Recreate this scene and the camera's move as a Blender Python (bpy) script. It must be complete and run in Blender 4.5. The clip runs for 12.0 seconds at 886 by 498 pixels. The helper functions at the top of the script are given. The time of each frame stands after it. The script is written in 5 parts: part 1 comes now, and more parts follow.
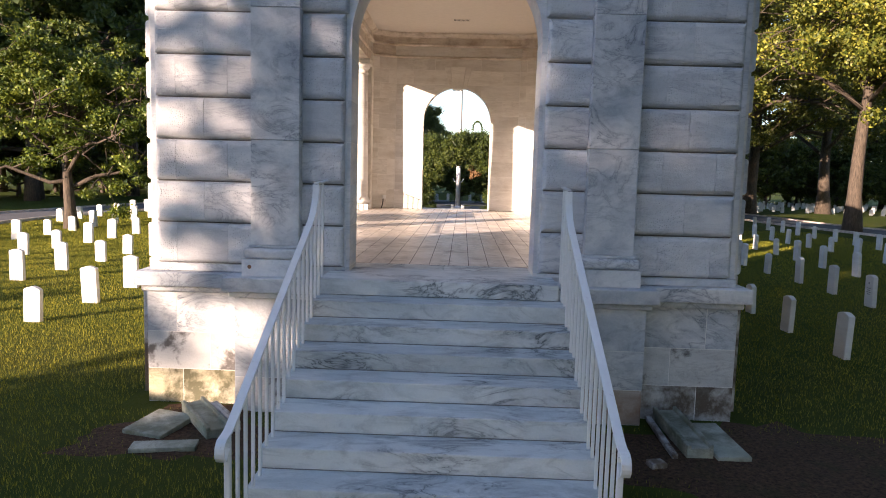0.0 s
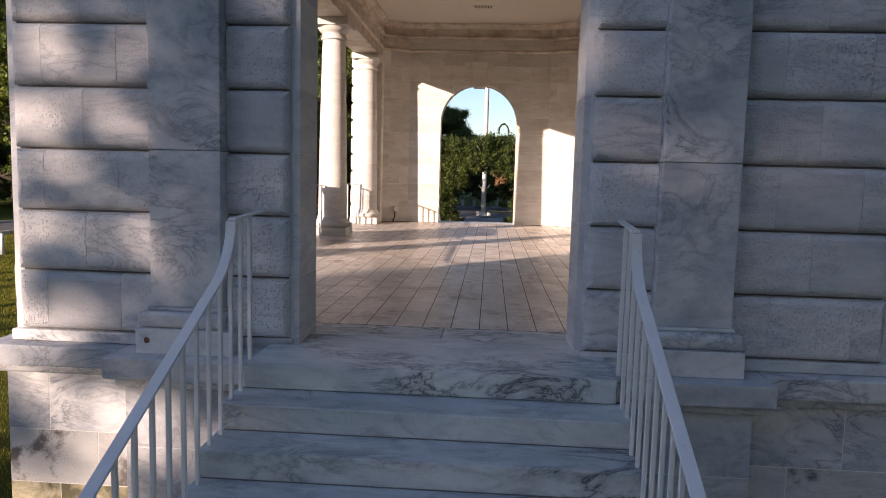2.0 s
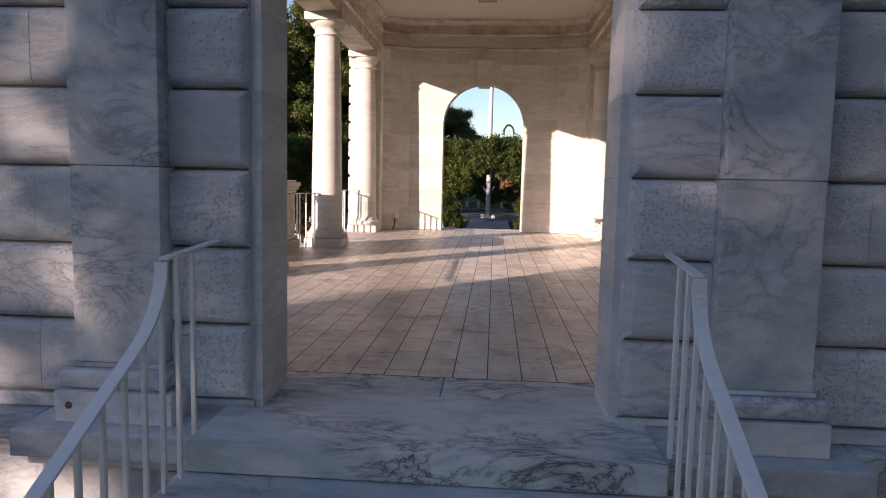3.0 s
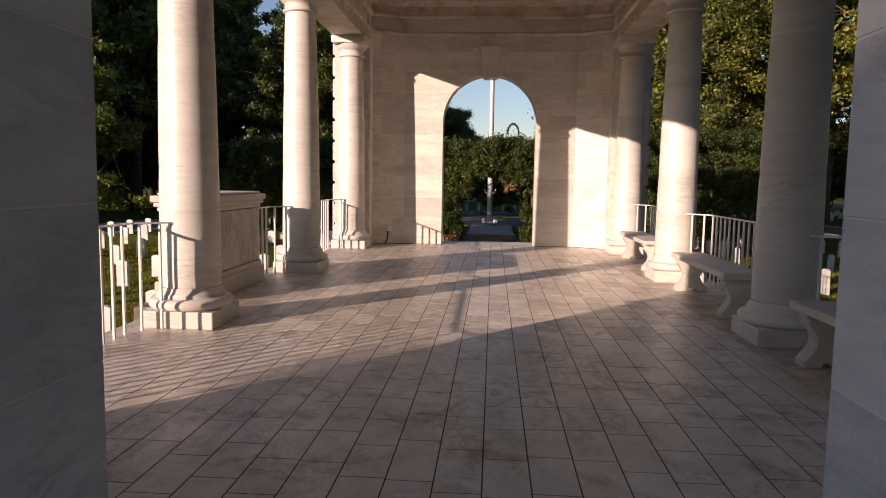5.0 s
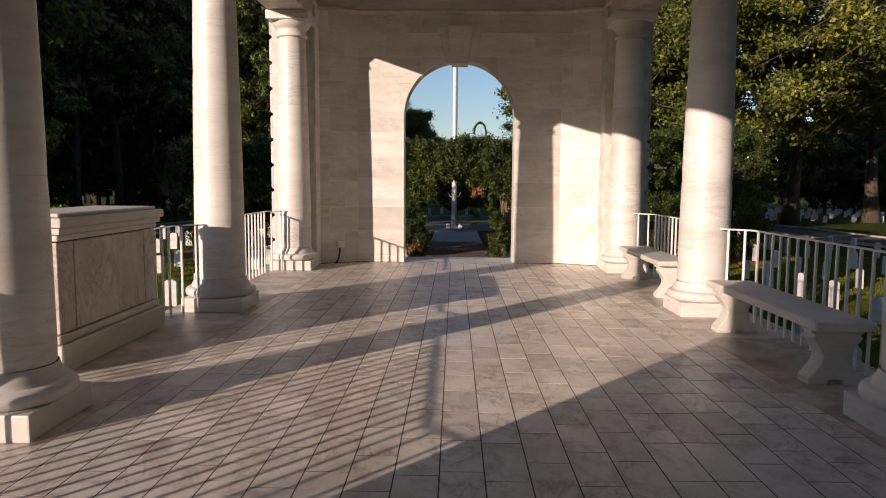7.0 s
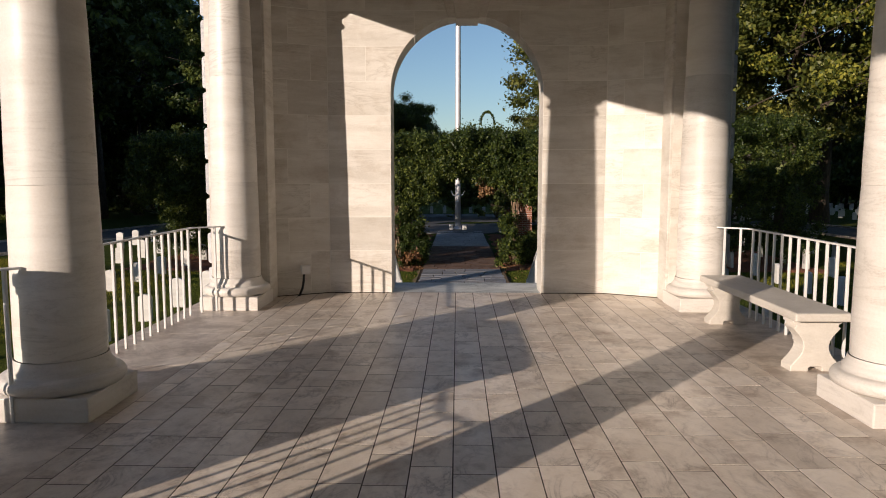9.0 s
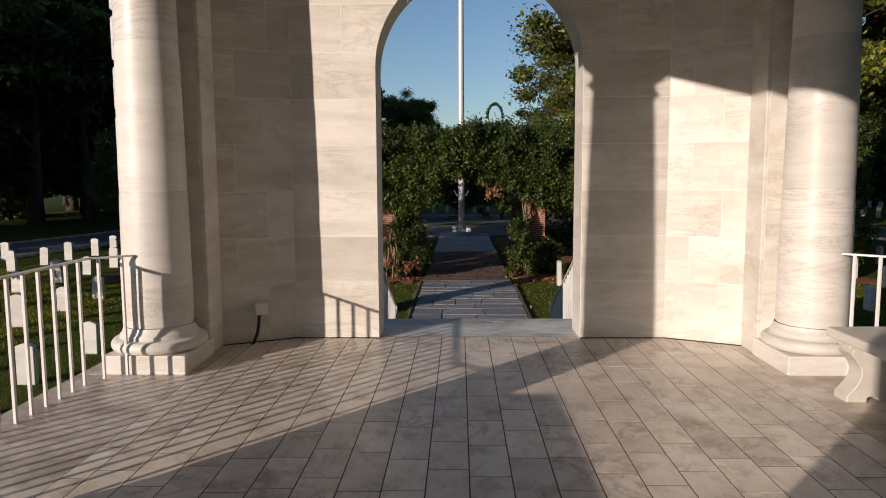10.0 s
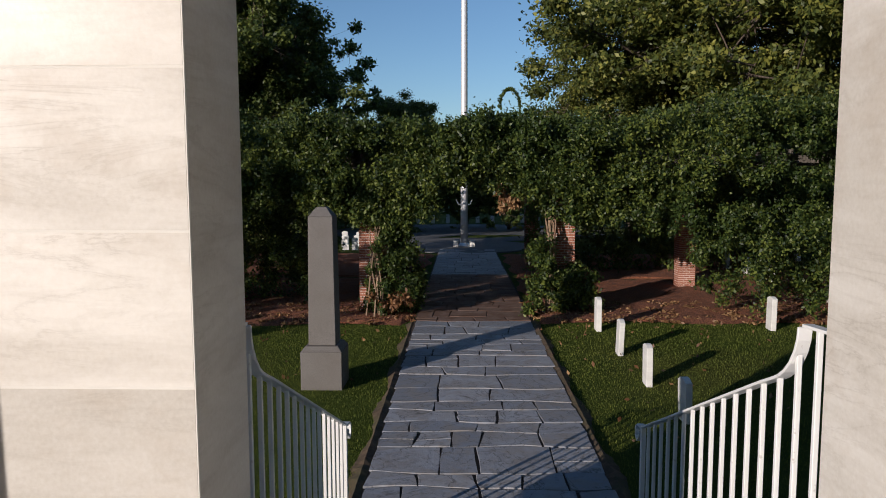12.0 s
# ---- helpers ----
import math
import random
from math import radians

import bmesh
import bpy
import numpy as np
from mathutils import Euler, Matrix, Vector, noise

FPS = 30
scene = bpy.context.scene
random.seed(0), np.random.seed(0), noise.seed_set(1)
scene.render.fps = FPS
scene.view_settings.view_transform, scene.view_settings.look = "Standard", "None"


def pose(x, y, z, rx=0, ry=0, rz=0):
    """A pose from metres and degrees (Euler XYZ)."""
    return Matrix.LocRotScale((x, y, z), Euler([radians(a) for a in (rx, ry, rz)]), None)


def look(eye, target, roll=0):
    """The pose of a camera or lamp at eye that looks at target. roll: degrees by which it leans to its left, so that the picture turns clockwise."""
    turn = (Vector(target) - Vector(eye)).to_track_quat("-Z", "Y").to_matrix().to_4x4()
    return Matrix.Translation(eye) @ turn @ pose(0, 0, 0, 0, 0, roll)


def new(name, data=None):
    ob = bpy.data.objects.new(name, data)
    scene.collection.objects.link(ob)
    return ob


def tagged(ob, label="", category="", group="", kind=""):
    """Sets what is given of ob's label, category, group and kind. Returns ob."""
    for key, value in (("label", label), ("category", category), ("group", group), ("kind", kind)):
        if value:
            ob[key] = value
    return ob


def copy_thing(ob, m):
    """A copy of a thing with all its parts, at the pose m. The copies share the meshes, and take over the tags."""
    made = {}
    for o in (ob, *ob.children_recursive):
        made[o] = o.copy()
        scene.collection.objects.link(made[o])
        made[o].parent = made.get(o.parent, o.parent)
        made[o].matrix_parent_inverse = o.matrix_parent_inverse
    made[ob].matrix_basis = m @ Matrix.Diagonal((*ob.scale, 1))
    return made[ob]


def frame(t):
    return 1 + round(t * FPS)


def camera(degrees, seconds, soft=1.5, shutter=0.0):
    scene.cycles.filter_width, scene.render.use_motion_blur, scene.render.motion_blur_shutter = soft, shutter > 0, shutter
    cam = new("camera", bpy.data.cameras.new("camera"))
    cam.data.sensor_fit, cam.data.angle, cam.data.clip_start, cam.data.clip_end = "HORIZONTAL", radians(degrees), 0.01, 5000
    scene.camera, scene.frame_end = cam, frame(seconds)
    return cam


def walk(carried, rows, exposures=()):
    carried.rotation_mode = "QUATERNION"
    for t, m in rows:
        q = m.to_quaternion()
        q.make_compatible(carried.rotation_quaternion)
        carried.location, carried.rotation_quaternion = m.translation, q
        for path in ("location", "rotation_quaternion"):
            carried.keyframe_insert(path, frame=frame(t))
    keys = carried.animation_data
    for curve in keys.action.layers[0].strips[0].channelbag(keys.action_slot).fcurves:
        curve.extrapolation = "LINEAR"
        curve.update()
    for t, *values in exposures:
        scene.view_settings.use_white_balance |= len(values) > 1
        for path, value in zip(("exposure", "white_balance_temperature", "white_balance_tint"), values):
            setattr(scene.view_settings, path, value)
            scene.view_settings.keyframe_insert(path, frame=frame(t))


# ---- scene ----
cam = camera(65.0, 12.0, 1.0)
PATH = [
    (0, (0.238, -7.905, 1.13), (0.188, -5.917, 0.919), 1.6),
    (0.5, (0.295, -7.156, 1.157), (0.228, -5.168, 0.948), 1.5),
    (1, (0.356, -6.472, 1.179), (0.266, -4.485, 0.97), 1.5),
    (1.5, (0.405, -5.808, 1.219), (0.292, -3.822, 1.012), 1.5),
    (2, (0.408, -5.196, 1.314), (0.277, -3.211, 1.11), 1.5),
    (2.5, (0.391, -4.64, 1.412), (0.249, -2.655, 1.209), 1.4),
    (3, (0.361, -4.094, 1.437), (0.218, -2.11, 1.234), 1.3),
    (4.8, (0.146, -1.696, 1.51), (0.001, 0.289, 1.318), 0.9),
    (5, (0.12, -1.44, 1.555), (-0.02, 0.545, 1.355), 0.9),
    (5.5, (0.038, -0.77, 1.546), (-0.082, 1.216, 1.348), 0.8),
    (6, (-0.02, -0.097, 1.587), (-0.114, 1.891, 1.39), 0.6),
    (6.5, (-0.059, 0.546, 1.615), (-0.1, 2.536, 1.42), 0.6),
    (7, (-0.083, 1.195, 1.616), (-0.115, 3.185, 1.424), 0.4),
    (7.2, (-0.098, 1.471, 1.616), (-0.131, 3.462, 1.425), 0.6),
    (9, (-0.132, 4.949, 1.689), (-0.173, 6.938, 1.486), 0.0),
    (9.5, (-0.173, 6.234, 1.734), (-0.218, 8.223, 1.527), -0.1),
    (10, (-0.209, 7.613, 1.771), (-0.257, 9.602, 1.561), -0.3),
    (10.5, (-0.245, 9.058, 1.808), (-0.296, 11.047, 1.598), -0.4),
    (11, (-0.286, 10.469, 1.818), (-0.335, 12.458, 1.614), -0.3),
    (11.5, (-0.29, 11.81, 1.795), (-0.337, 13.8, 1.602), -0.1),
    (12, (-0.274, 13.005, 1.756), (-0.325, 14.995, 1.565), -0.1),
]
EXPOSURES = [(0.0, 1.56, 7500, 24), (1.0, 1.16, 7350, 24), (2.0, 0.8, 7250, 26), (3.0, 0.74, 7180, 28), (5.0, 0.24, 7680, 29), (7.0, 0.08, 7120, 21), (9.5, -0.1, 6880, 15),
             (10.5, -0.25, 6640, 15), (11.5, -0.16, 6300, 13), (12.0, -0.11, 6180, 13)]
walk(cam, [(t, look(eye, target, roll)) for t, eye, target, roll in PATH], EXPOSURES)

# ---- world, sun, exposure ----
SUN_WAY = Vector((0.885, 1.0, -0.300)).normalized()      # the way the light travels
world = bpy.data.worlds.new("sky")
scene.world = world
world.use_nodes = True
wn = world.node_tree.nodes
sky = wn.new("ShaderNodeTexSky")
sky.sky_type, sky.sun_disc = "NISHITA", False
sky.sun_elevation = math.asin(-SUN_WAY.z)
sky.sun_rotation = math.atan2(-SUN_WAY.x, -SUN_WAY.y)
sky.air_density, sky.dust_density, sky.ozone_density = 1.0, 0.25, 3.4
wn["Background"].inputs["Strength"].default_value = 0.126
world.node_tree.links.new(sky.outputs[0], wn["Background"].inputs["Color"])

sun_data = bpy.data.lights.new("sun", "SUN")
sun_data.energy, sun_data.angle, sun_data.color = 5.0, radians(0.42), (1.0, 0.88, 0.755)
sun = new("sun", sun_data)
sun.matrix_world = look((-40, -45, 25), Vector((-40, -45, 25)) + SUN_WAY)


# ---- material helpers ----
class Nodes:
    """A short way to write node materials."""

    def __init__(self, name):
        self.mat = bpy.data.materials.new(name)
        self.mat.use_nodes = True
        self.t = self.mat.node_tree
        self.out = self.t.nodes["Principled BSDF"]

    def add(self, kind, **sets):
        node = self.t.nodes.new("ShaderNode" + kind)
        for key, value in sets.items():
            slot = node.inputs[int(key[1:])] if key[0] == "i" and key[1:].isdigit() else node.inputs.get(key.replace("_", " "))
            if isinstance(value, bpy.types.NodeSocket):
                self.t.links.new(value, slot)
            else:
                slot.default_value = value
        return node

    def noise(self, vec, scale, detail=4.0, rough=0.55, distort=0.0):
        return self.add("TexNoise", Vector=vec, Scale=scale, Detail=detail, Roughness=rough, Distortion=distort)

    def ramp(self, fac, *stops):
        node = self.t.nodes.new("ShaderNodeValToRGB")
        el = node.color_ramp.elements
        while len(el) < len(stops):
            el.new(0.5)
        for e, (pos, col) in zip(el, stops):
            e.position = pos
            e.color = (*col, 1) if isinstance(col, tuple) else (col, col, col, 1)
        self.t.links.new(fac, node.inputs[0])
        return node.outputs[0]

    def mix(self, fac, a, b, how="MIX"):
        node = self.t.nodes.new("ShaderNodeMix")
        node.data_type, node.blend_type = "RGBA", how
        for slot, value in ((node.inputs[0], fac), (node.inputs[6], a), (node.inputs[7], b)):
            if isinstance(value, bpy.types.NodeSocket):
                self.t.links.new(value, slot)
            else:
                slot.default_value = value if isinstance(value, float) else (*value, 1)
        return node.outputs[2]

    def math(self, how, a, b=0.0):
        node = self.t.nodes.new("ShaderNodeMath")
        node.operation = how
        for slot, value in zip(node.inputs, (a, b)):
            if isinstance(value, bpy.types.NodeSocket):
                self.t.links.new(value, slot)
            else:
                slot.default_value = value
        return node.outputs[0]

    def place(self, stretch=(1, 1, 1), shift=True):
        """Coordinates in metres, shifted at random from object to object."""
        co = self.add("TexCoord").outputs["Object"]
        m = self.t.nodes.new("ShaderNodeMapping")
        m.inputs["Scale"].default_value = stretch
        self.t.links.new(co, m.inputs["Vector"])
        if not shift:
            return m.outputs[0]
        r = self.add("ObjectInfo").outputs["Random"]
        v = self.t.nodes.new("ShaderNodeVectorMath")
        v.operation = "MULTIPLY_ADD"
        self.t.links.new(r, v.inputs[0])
        v.inputs[1].default_value = (37.0, 53.0, 71.0)
        self.t.links.new(m.outputs[0], v.inputs[2])
        return v.outputs[0]

    def done(self, color, rough=0.6, bump=None, strength=0.3, depth=0.01, **sets):
        def put(name, value):
            slot = self.out.inputs[name]
            if isinstance(value, bpy.types.NodeSocket):
                self.t.links.new(value, slot)
            else:
                slot.default_value = (*value, 1) if isinstance(value, tuple) and len(value) == 3 else value
        put("Base Color", color)
        put("Roughness", rough)
        for key, value in sets.items():
            put(key.replace("_", " "), value)
        if bump is not None:
            b = self.add("Bump", Strength=strength, Distance=depth, Height=bump)
            self.t.links.new(b.outputs[0], self.out.inputs["Normal"])
        return self.mat


def marble(name, light, mid, vein, amount=0.5, scale=1.0, rough=0.5, pits=0.0, soil=None, soil_amount=0.0, stretch=(0.55, 0.55, 2.2), tones=(0.88, 1.05), soil_at=(0.43, 0.60), warp=2.0):
    """Banded, veined marble; pits: a tooled face; soil: stains in blotches."""
    n = Nodes(name)
    co = n.place(stretch)
    raw = n.place()
    cloud = n.noise(co, 1.1 * scale, 6, 0.6, 0.6).outputs[0]
    base = n.mix(n.ramp(cloud, (0.40, 0.0), (0.60, 1.0)), light, mid)
    base = n.mix(n.math("MULTIPLY", n.ramp(n.noise(co, 4.2 * scale, 6, 0.65, 1.2).outputs[0], (0.48, 0.0), (0.68, 1.0)), amount * 0.32), base, vein)
    w1 = n.noise(co, 1.6 * scale, 8, 0.62, warp).outputs[0]
    line = n.math("ABSOLUTE", n.math("SUBTRACT", w1, 0.5))
    thin = n.ramp(line, (0.0, 1.0), (0.016, 0.38), (0.075, 0.0))
    where = n.ramp(n.noise(raw, 0.9 * scale, 3, 0.5).outputs[0], (0.42, 0.0), (0.62, 1.0))
    base = n.mix(n.math("MULTIPLY", n.math("MULTIPLY", thin, where), amount), base, vein)
    tone = n.add("ObjectInfo").outputs["Random"]
    base = n.mix(1.0, base, n.ramp(tone, (0.0, tones[0]), (1.0, tones[1])), "MULTIPLY")
    fine = n.noise(raw, 60, 3, 0.6).outputs[0]
    base = n.mix(0.10, base, n.ramp(fine, (0.3, 0.2), (0.7, 0.9)), "OVERLAY")
    if soil:
        blot = n.noise(raw, 2.4, 7, 0.66, 0.15).outputs[0]
        base = n.mix(n.math("MULTIPLY", n.ramp(blot, (soil_at[0], 0.0), (soil_at[1], 1.0)), soil_amount), base, soil)
    if pits > 0:
        dots = n.add("TexVoronoi", Vector=n.place(), Scale=42.0, Randomness=0.75).outputs["Distance"]
        punch = n.ramp(dots, (0.10, 0.0), (0.42, 1.0))
        coarse = n.noise(raw, 34, 5, 0.68, 0.5).outputs[0]
        much = n.ramp(n.math("ADD", n.math("MULTIPLY", tone, 0.55), n.noise(raw, 2.2, 4, 0.6).outputs[0]), (0.60, 0.12), (0.92, 1.0))
        height = n.math("ADD", n.math("MULTIPLY", punch, much), n.math("MULTIPLY", coarse, 0.8))
        # Dots darkened in the colour as well, standing in for shade in the pits.
        base = n.mix(n.math("MULTIPLY", n.math("MULTIPLY", n.ramp(dots, (0.06, 1.0), (0.26, 0.0)), much), 0.34), base, tuple(c * 0.5 for c in mid))
        rub = n.noise(raw, 6.0, 6, 0.7).outputs[0]
        base = n.mix(n.ramp(rub, (0.52, 0.0), (0.74, 0.32)), base, tuple(c * 0.7 for c in mid))
        return n.done(base, rough, height, pits, 0.008)
    return n.done(base, n.ramp(cloud, (0.3, rough - 0.08), (0.7, rough + 0.1)), n.math("ADD", fine, n.math("MULTIPLY", cloud, 2.0)), 0.10, 0.006)


def paint(name, color, rough=0.4, metal=0.0, rust=0.0):
    n = Nodes(name)
    co = n.place()
    a = n.noise(co, 9, 5, 0.6).outputs[0]
    col = n.mix(0.25, color, n.ramp(a, (0.3, tuple(c * 0.72 for c in color)), (0.7, color)))
    if rust:
        col = n.mix(n.math("MULTIPLY", n.ramp(n.noise(co, 24, 6, 0.7).outputs[0], (0.62, 0.0), (0.7, 1.0)), rust), col, (0.16, 0.07, 0.03))
    return n.done(col, rough, n.noise(co, 70, 3).outputs[0], 0.15, 0.003, Metallic=metal)


def leaf(name, dark, mid, light, thin=0.25, rough=0.5, gloss=0.35):
    """Leaves: colour by leaf (island), with some light through them."""
    n = Nodes(name)
    r = n.add("NewGeometry").outputs["Random Per Island"]
    co = n.place(shift=False)
    big = n.noise(co, 0.35, 3).outputs[0]
    col = n.mix(n.ramp(r, (0.0, 0.0), (1.0, 1.0)), dark, mid)
    col = n.mix(n.ramp(n.math("MULTIPLY", r, big), (0.22, 0.0), (0.55, 1.0)), col, light)
    n.done(col, rough, None)
    n.out.inputs["Specular IOR Level"].default_value = gloss
    tr = n.add("BsdfTranslucent", Color=n.mix(0.5, col, light))
    ms = n.t.nodes.new("ShaderNodeMixShader")
    ms.inputs[0].default_value = thin
    n.t.links.new(n.out.outputs[0], ms.inputs[1])
    n.t.links.new(tr.outputs[0], ms.inputs[2])
    n.t.links.new(ms.outputs[0], n.t.nodes["Material Output"].inputs[0])
    return n.mat


def bark(name, a, b):
    n = Nodes(name)
    co = n.place((3, 3, 0.6))
    h = n.noise(co, 5, 7, 0.65, 0.8).outputs[0]
    return n.done(n.mix(n.ramp(h, (0.35, 0.0), (0.65, 1.0)), a, b), 0.9, h, 0.9, 0.04)


def lawn(name):
    n = Nodes(name)
    co = n.place(shift=False)
    big = n.noise(co, 0.22, 4).outputs[0]
    midn = n.noise(co, 2.2, 5, 0.65).outputs[0]
    fine = n.noise(co, 55, 4, 0.7).outputs[0]
    col = n.mix(n.ramp(midn, (0.3, 0.0), (0.7, 1.0)), (0.04, 0.063, 0.011), (0.075, 0.10, 0.017))
    col = n.mix(n.ramp(big, (0.45, 0.0), (0.7, 0.7)), col, (0.085, 0.088, 0.022))
    col = n.mix(n.ramp(fine, (0.58, 0.0), (0.75, 0.55)), col, (0.10, 0.095, 0.036))
    col = n.mix(n.ramp(n.noise(co, 0.5, 6, 0.7).outputs[0], (0.66, 0.0), (0.75, 0.7)), col, (0.085, 0.05, 0.028))
    return n.done(col, 0.95, n.math("ADD", fine, midn), 0.9, 0.05, Specular_IOR_Level=0.08)


M_ASHLAR = marble("marble_ashlar", (0.77, 0.74, 0.69), (0.64, 0.605, 0.55), (0.33, 0.285, 0.235), 0.45, 1.0, 0.5, soil=(0.40, 0.31, 0.225), soil_amount=0.36, tones=(0.92, 1.04), stretch=(0.5, 0.5, 2.6), soil_at=(0.52, 0.74))
M_CORNICE = marble("marble_cornice", (0.75, 0.69, 0.61), (0.61, 0.535, 0.445), (0.33, 0.26, 0.20), 0.45, 1.0, 0.55, soil=(0.30, 0.205, 0.135), soil_amount=0.6, stretch=(0.5, 0.5, 2.6), soil_at=(0.47, 0.66))
M_COLUMN = marble("marble_column", (0.77, 0.74, 0.70), (0.69, 0.655, 0.61), (0.38, 0.345, 0.305), 0.5, 1.0, 0.45, stretch=(0.45, 0.45, 2.6))
M_ROCK = marble("marble_tooled", (0.74, 0.725, 0.72), (0.58, 0.585, 0.60), (0.26, 0.28, 0.32), 0.7, 1.0, 0.75, 1.0, tones=(0.84, 1.04))
M_SMOOTH = marble("marble_dressed", (0.76, 0.745, 0.73), (0.46, 0.49, 0.52), (0.15, 0.17, 0.20), 0.95, 1.0, 0.6, stretch=(0.8, 0.8, 1.6))
M_JAMB = marble("marble_jamb", (0.73, 0.72, 0.71), (0.56, 0.575, 0.595), (0.28, 0.30, 0.33), 0.5, 0.9, 0.6)
M_BASE = marble("marble_stained", (0.62, 0.60, 0.57), (0.48, 0.47, 0.45), (0.25, 0.24, 0.22), 0.4, 1.0, 0.75, 0.2, (0.085, 0.05, 0.027), 0.92, soil_at=(0.40, 0.56))
M_BASEL = marble("marble_part_stained", (0.64, 0.62, 0.59), (0.5, 0.5, 0.49), (0.28, 0.26, 0.24), 0.4, 1.0, 0.75, 0.2, (0.055, 0.042, 0.036), 0.85, soil_at=(0.52, 0.61))
M_ALGAE = marble("marble_algae", (0.62, 0.56, 0.41), (0.50, 0.43, 0.28), (0.22, 0.20, 0.10), 0.5, 1.0, 0.75, 0.2, (0.075, 0.07, 0.03), 0.9, soil_at=(0.47, 0.60))
M_MOSSY = marble("marble_mossy", (0.42, 0.42, 0.35), (0.30, 0.32, 0.255), (0.13, 0.13, 0.10), 0.6, 1.4, 0.8, 0.15, (0.075, 0.08, 0.038), 0.7)
M_RUSTY = marble("marble_rusty", (0.60, 0.50, 0.43), (0.45, 0.33, 0.26), (0.25, 0.13, 0.08), 0.5, 1.0, 0.8, 0.2, (0.22, 0.085, 0.04), 0.8)
M_STEP = marble("marble_step", (0.67, 0.69, 0.672), (0.49, 0.53, 0.53), (0.085, 0.10, 0.105), 1.1, 1.1, 0.6, stretch=(0.5, 1.2, 1.2))
M_TILE = marble("marble_tile", (0.86, 0.775, 0.685), (0.75, 0.66, 0.565), (0.16, 0.115, 0.085), 0.58, 1.7, 0.42, soil=(0.22, 0.125, 0.07), soil_amount=0.6, stretch=(1.25, 0.8, 1), tones=(0.82, 1.08), soil_at=(0.53, 0.70), warp=0.8)
M_BORDER = marble("marble_border", (0.76, 0.675, 0.60), (0.63, 0.55, 0.48), (0.26, 0.22, 0.18), 0.5, 1.2, 0.4, soil=(0.17, 0.11, 0.075), soil_amount=0.5, stretch=(1, 1, 1))
M_BENCH = marble("marble_bench", (0.70, 0.66, 0.60), (0.6, 0.56, 0.5), (0.42, 0.39, 0.35), 0.3, 1.2, 0.6)
M_PANEL = marble("marble_panel", (0.68, 0.62, 0.55), (0.54, 0.47, 0.40), (0.24, 0.19, 0.15), 0.85, 1.6, 0.5, stretch=(1, 1, 0.8))
M_RUST = paint("rust", (0.22, 0.10, 0.05), 0.9)
M_JOINT = paint("joint_mortar", (0.80, 0.775, 0.725), 0.9)
# Dark grey: painted groove shade on the walls, joint beds in the steps.
M_SHADEJOINT = paint("grimy_bed_joint", (0.20, 0.19, 0.185), 0.95)
M_GROUT = paint("floor_grout", (0.06, 0.042, 0.03), 0.9)
M_CORE = paint("wall_core", (0.38, 0.37, 0.36), 0.9)
M_PLASTER = paint("ceiling_plaster", (0.74, 0.69, 0.62), 0.9)
M_RAIL = paint("white_rail_paint", (0.80, 0.80, 0.79), 0.38, 0.0, 0.35)
M_DARK = paint("dark_iron", (0.03, 0.03, 0.03), 0.6)
M_STONE = marble("headstone_marble", (0.74, 0.73, 0.69), (0.63, 0.62, 0.59), (0.5, 0.5, 0.48), 0.3, 1.5, 0.7)
M_LAWN = lawn("lawn")
M_LEAF = leaf("oak_leaves", (0.055, 0.08, 0.014), (0.16, 0.182, 0.029), (0.37, 0.34, 0.055), 0.25)
M_LEAFD = leaf("dark_leaves", (0.042, 0.067, 0.02), (0.088, 0.127, 0.029), (0.175, 0.205, 0.042), 0.3)
M_LEAFG = leaf("green_leaves", (0.035, 0.065, 0.009), (0.085, 0.13, 0.016), (0.21, 0.245, 0.03), 0.25)
M_LEAFM = leaf("olive_leaves", (0.042, 0.06, 0.015), (0.105, 0.13, 0.026), (0.25, 0.245, 0.05), 0.25)
M_VINE = leaf("vine_leaves", (0.018, 0.034, 0.009), (0.05, 0.084, 0.016), (0.15, 0.18, 0.032), 0.26)
M_BARK = bark("bark", (0.035, 0.027, 0.02), (0.125, 0.092, 0.066))


# ---- geometry helpers ----
def mesh_ob(name, bm, material, parent=None, label="", smooth=False):
    me = bpy.data.meshes.new(name)
    bm.to_mesh(me)
    bm.free()
    me.materials.append(material)
    if smooth:
        for p in me.polygons:
            p.use_smooth = True
    ob = new(name, me)
    if parent:
        ob.parent = parent
    if label:
        ob["label"] = label
    return ob


def part(name, bm, material, parent, label="", smooth=False):
    return mesh_ob(name, bm, material, parent, label, smooth)


def thing(name, label, category, group="", kind="", at=(0, 0, 0)):
    ob = new(name)
    ob.location = at
    return tagged(ob, label, category, group, kind)


def rows_mesh(name, verts, faces, material, parent=None, smooth=False):
    me = bpy.data.meshes.new(name)
    me.from_pydata(verts, [], faces)
    me.materials.append(material)
    if smooth:
        me.polygons.foreach_set("use_smooth", [True] * len(me.polygons))
    me.update()
    ob = new(name, me)
    if parent:
        ob.parent = parent
    return ob


def box(x0, x1, y0, y1, z0, z1, bevel=0.006, seg=1, bm=None):
    """A box with rounded edges, added to bm."""
    own = bmesh.new()
    bmesh.ops.create_cube(own, size=1.0, matrix=Matrix.LocRotScale(((x0 + x1) / 2, (y0 + y1) / 2, (z0 + z1) / 2), None, (abs(x1 - x0), abs(y1 - y0), abs(z1 - z0))))
    if bevel:
        bmesh.ops.bevel(own, geom=own.edges[:], offset=bevel, segments=seg, affect="EDGES", profile=0.6)
    if bm is None:
        return own
    return join(bm, own)


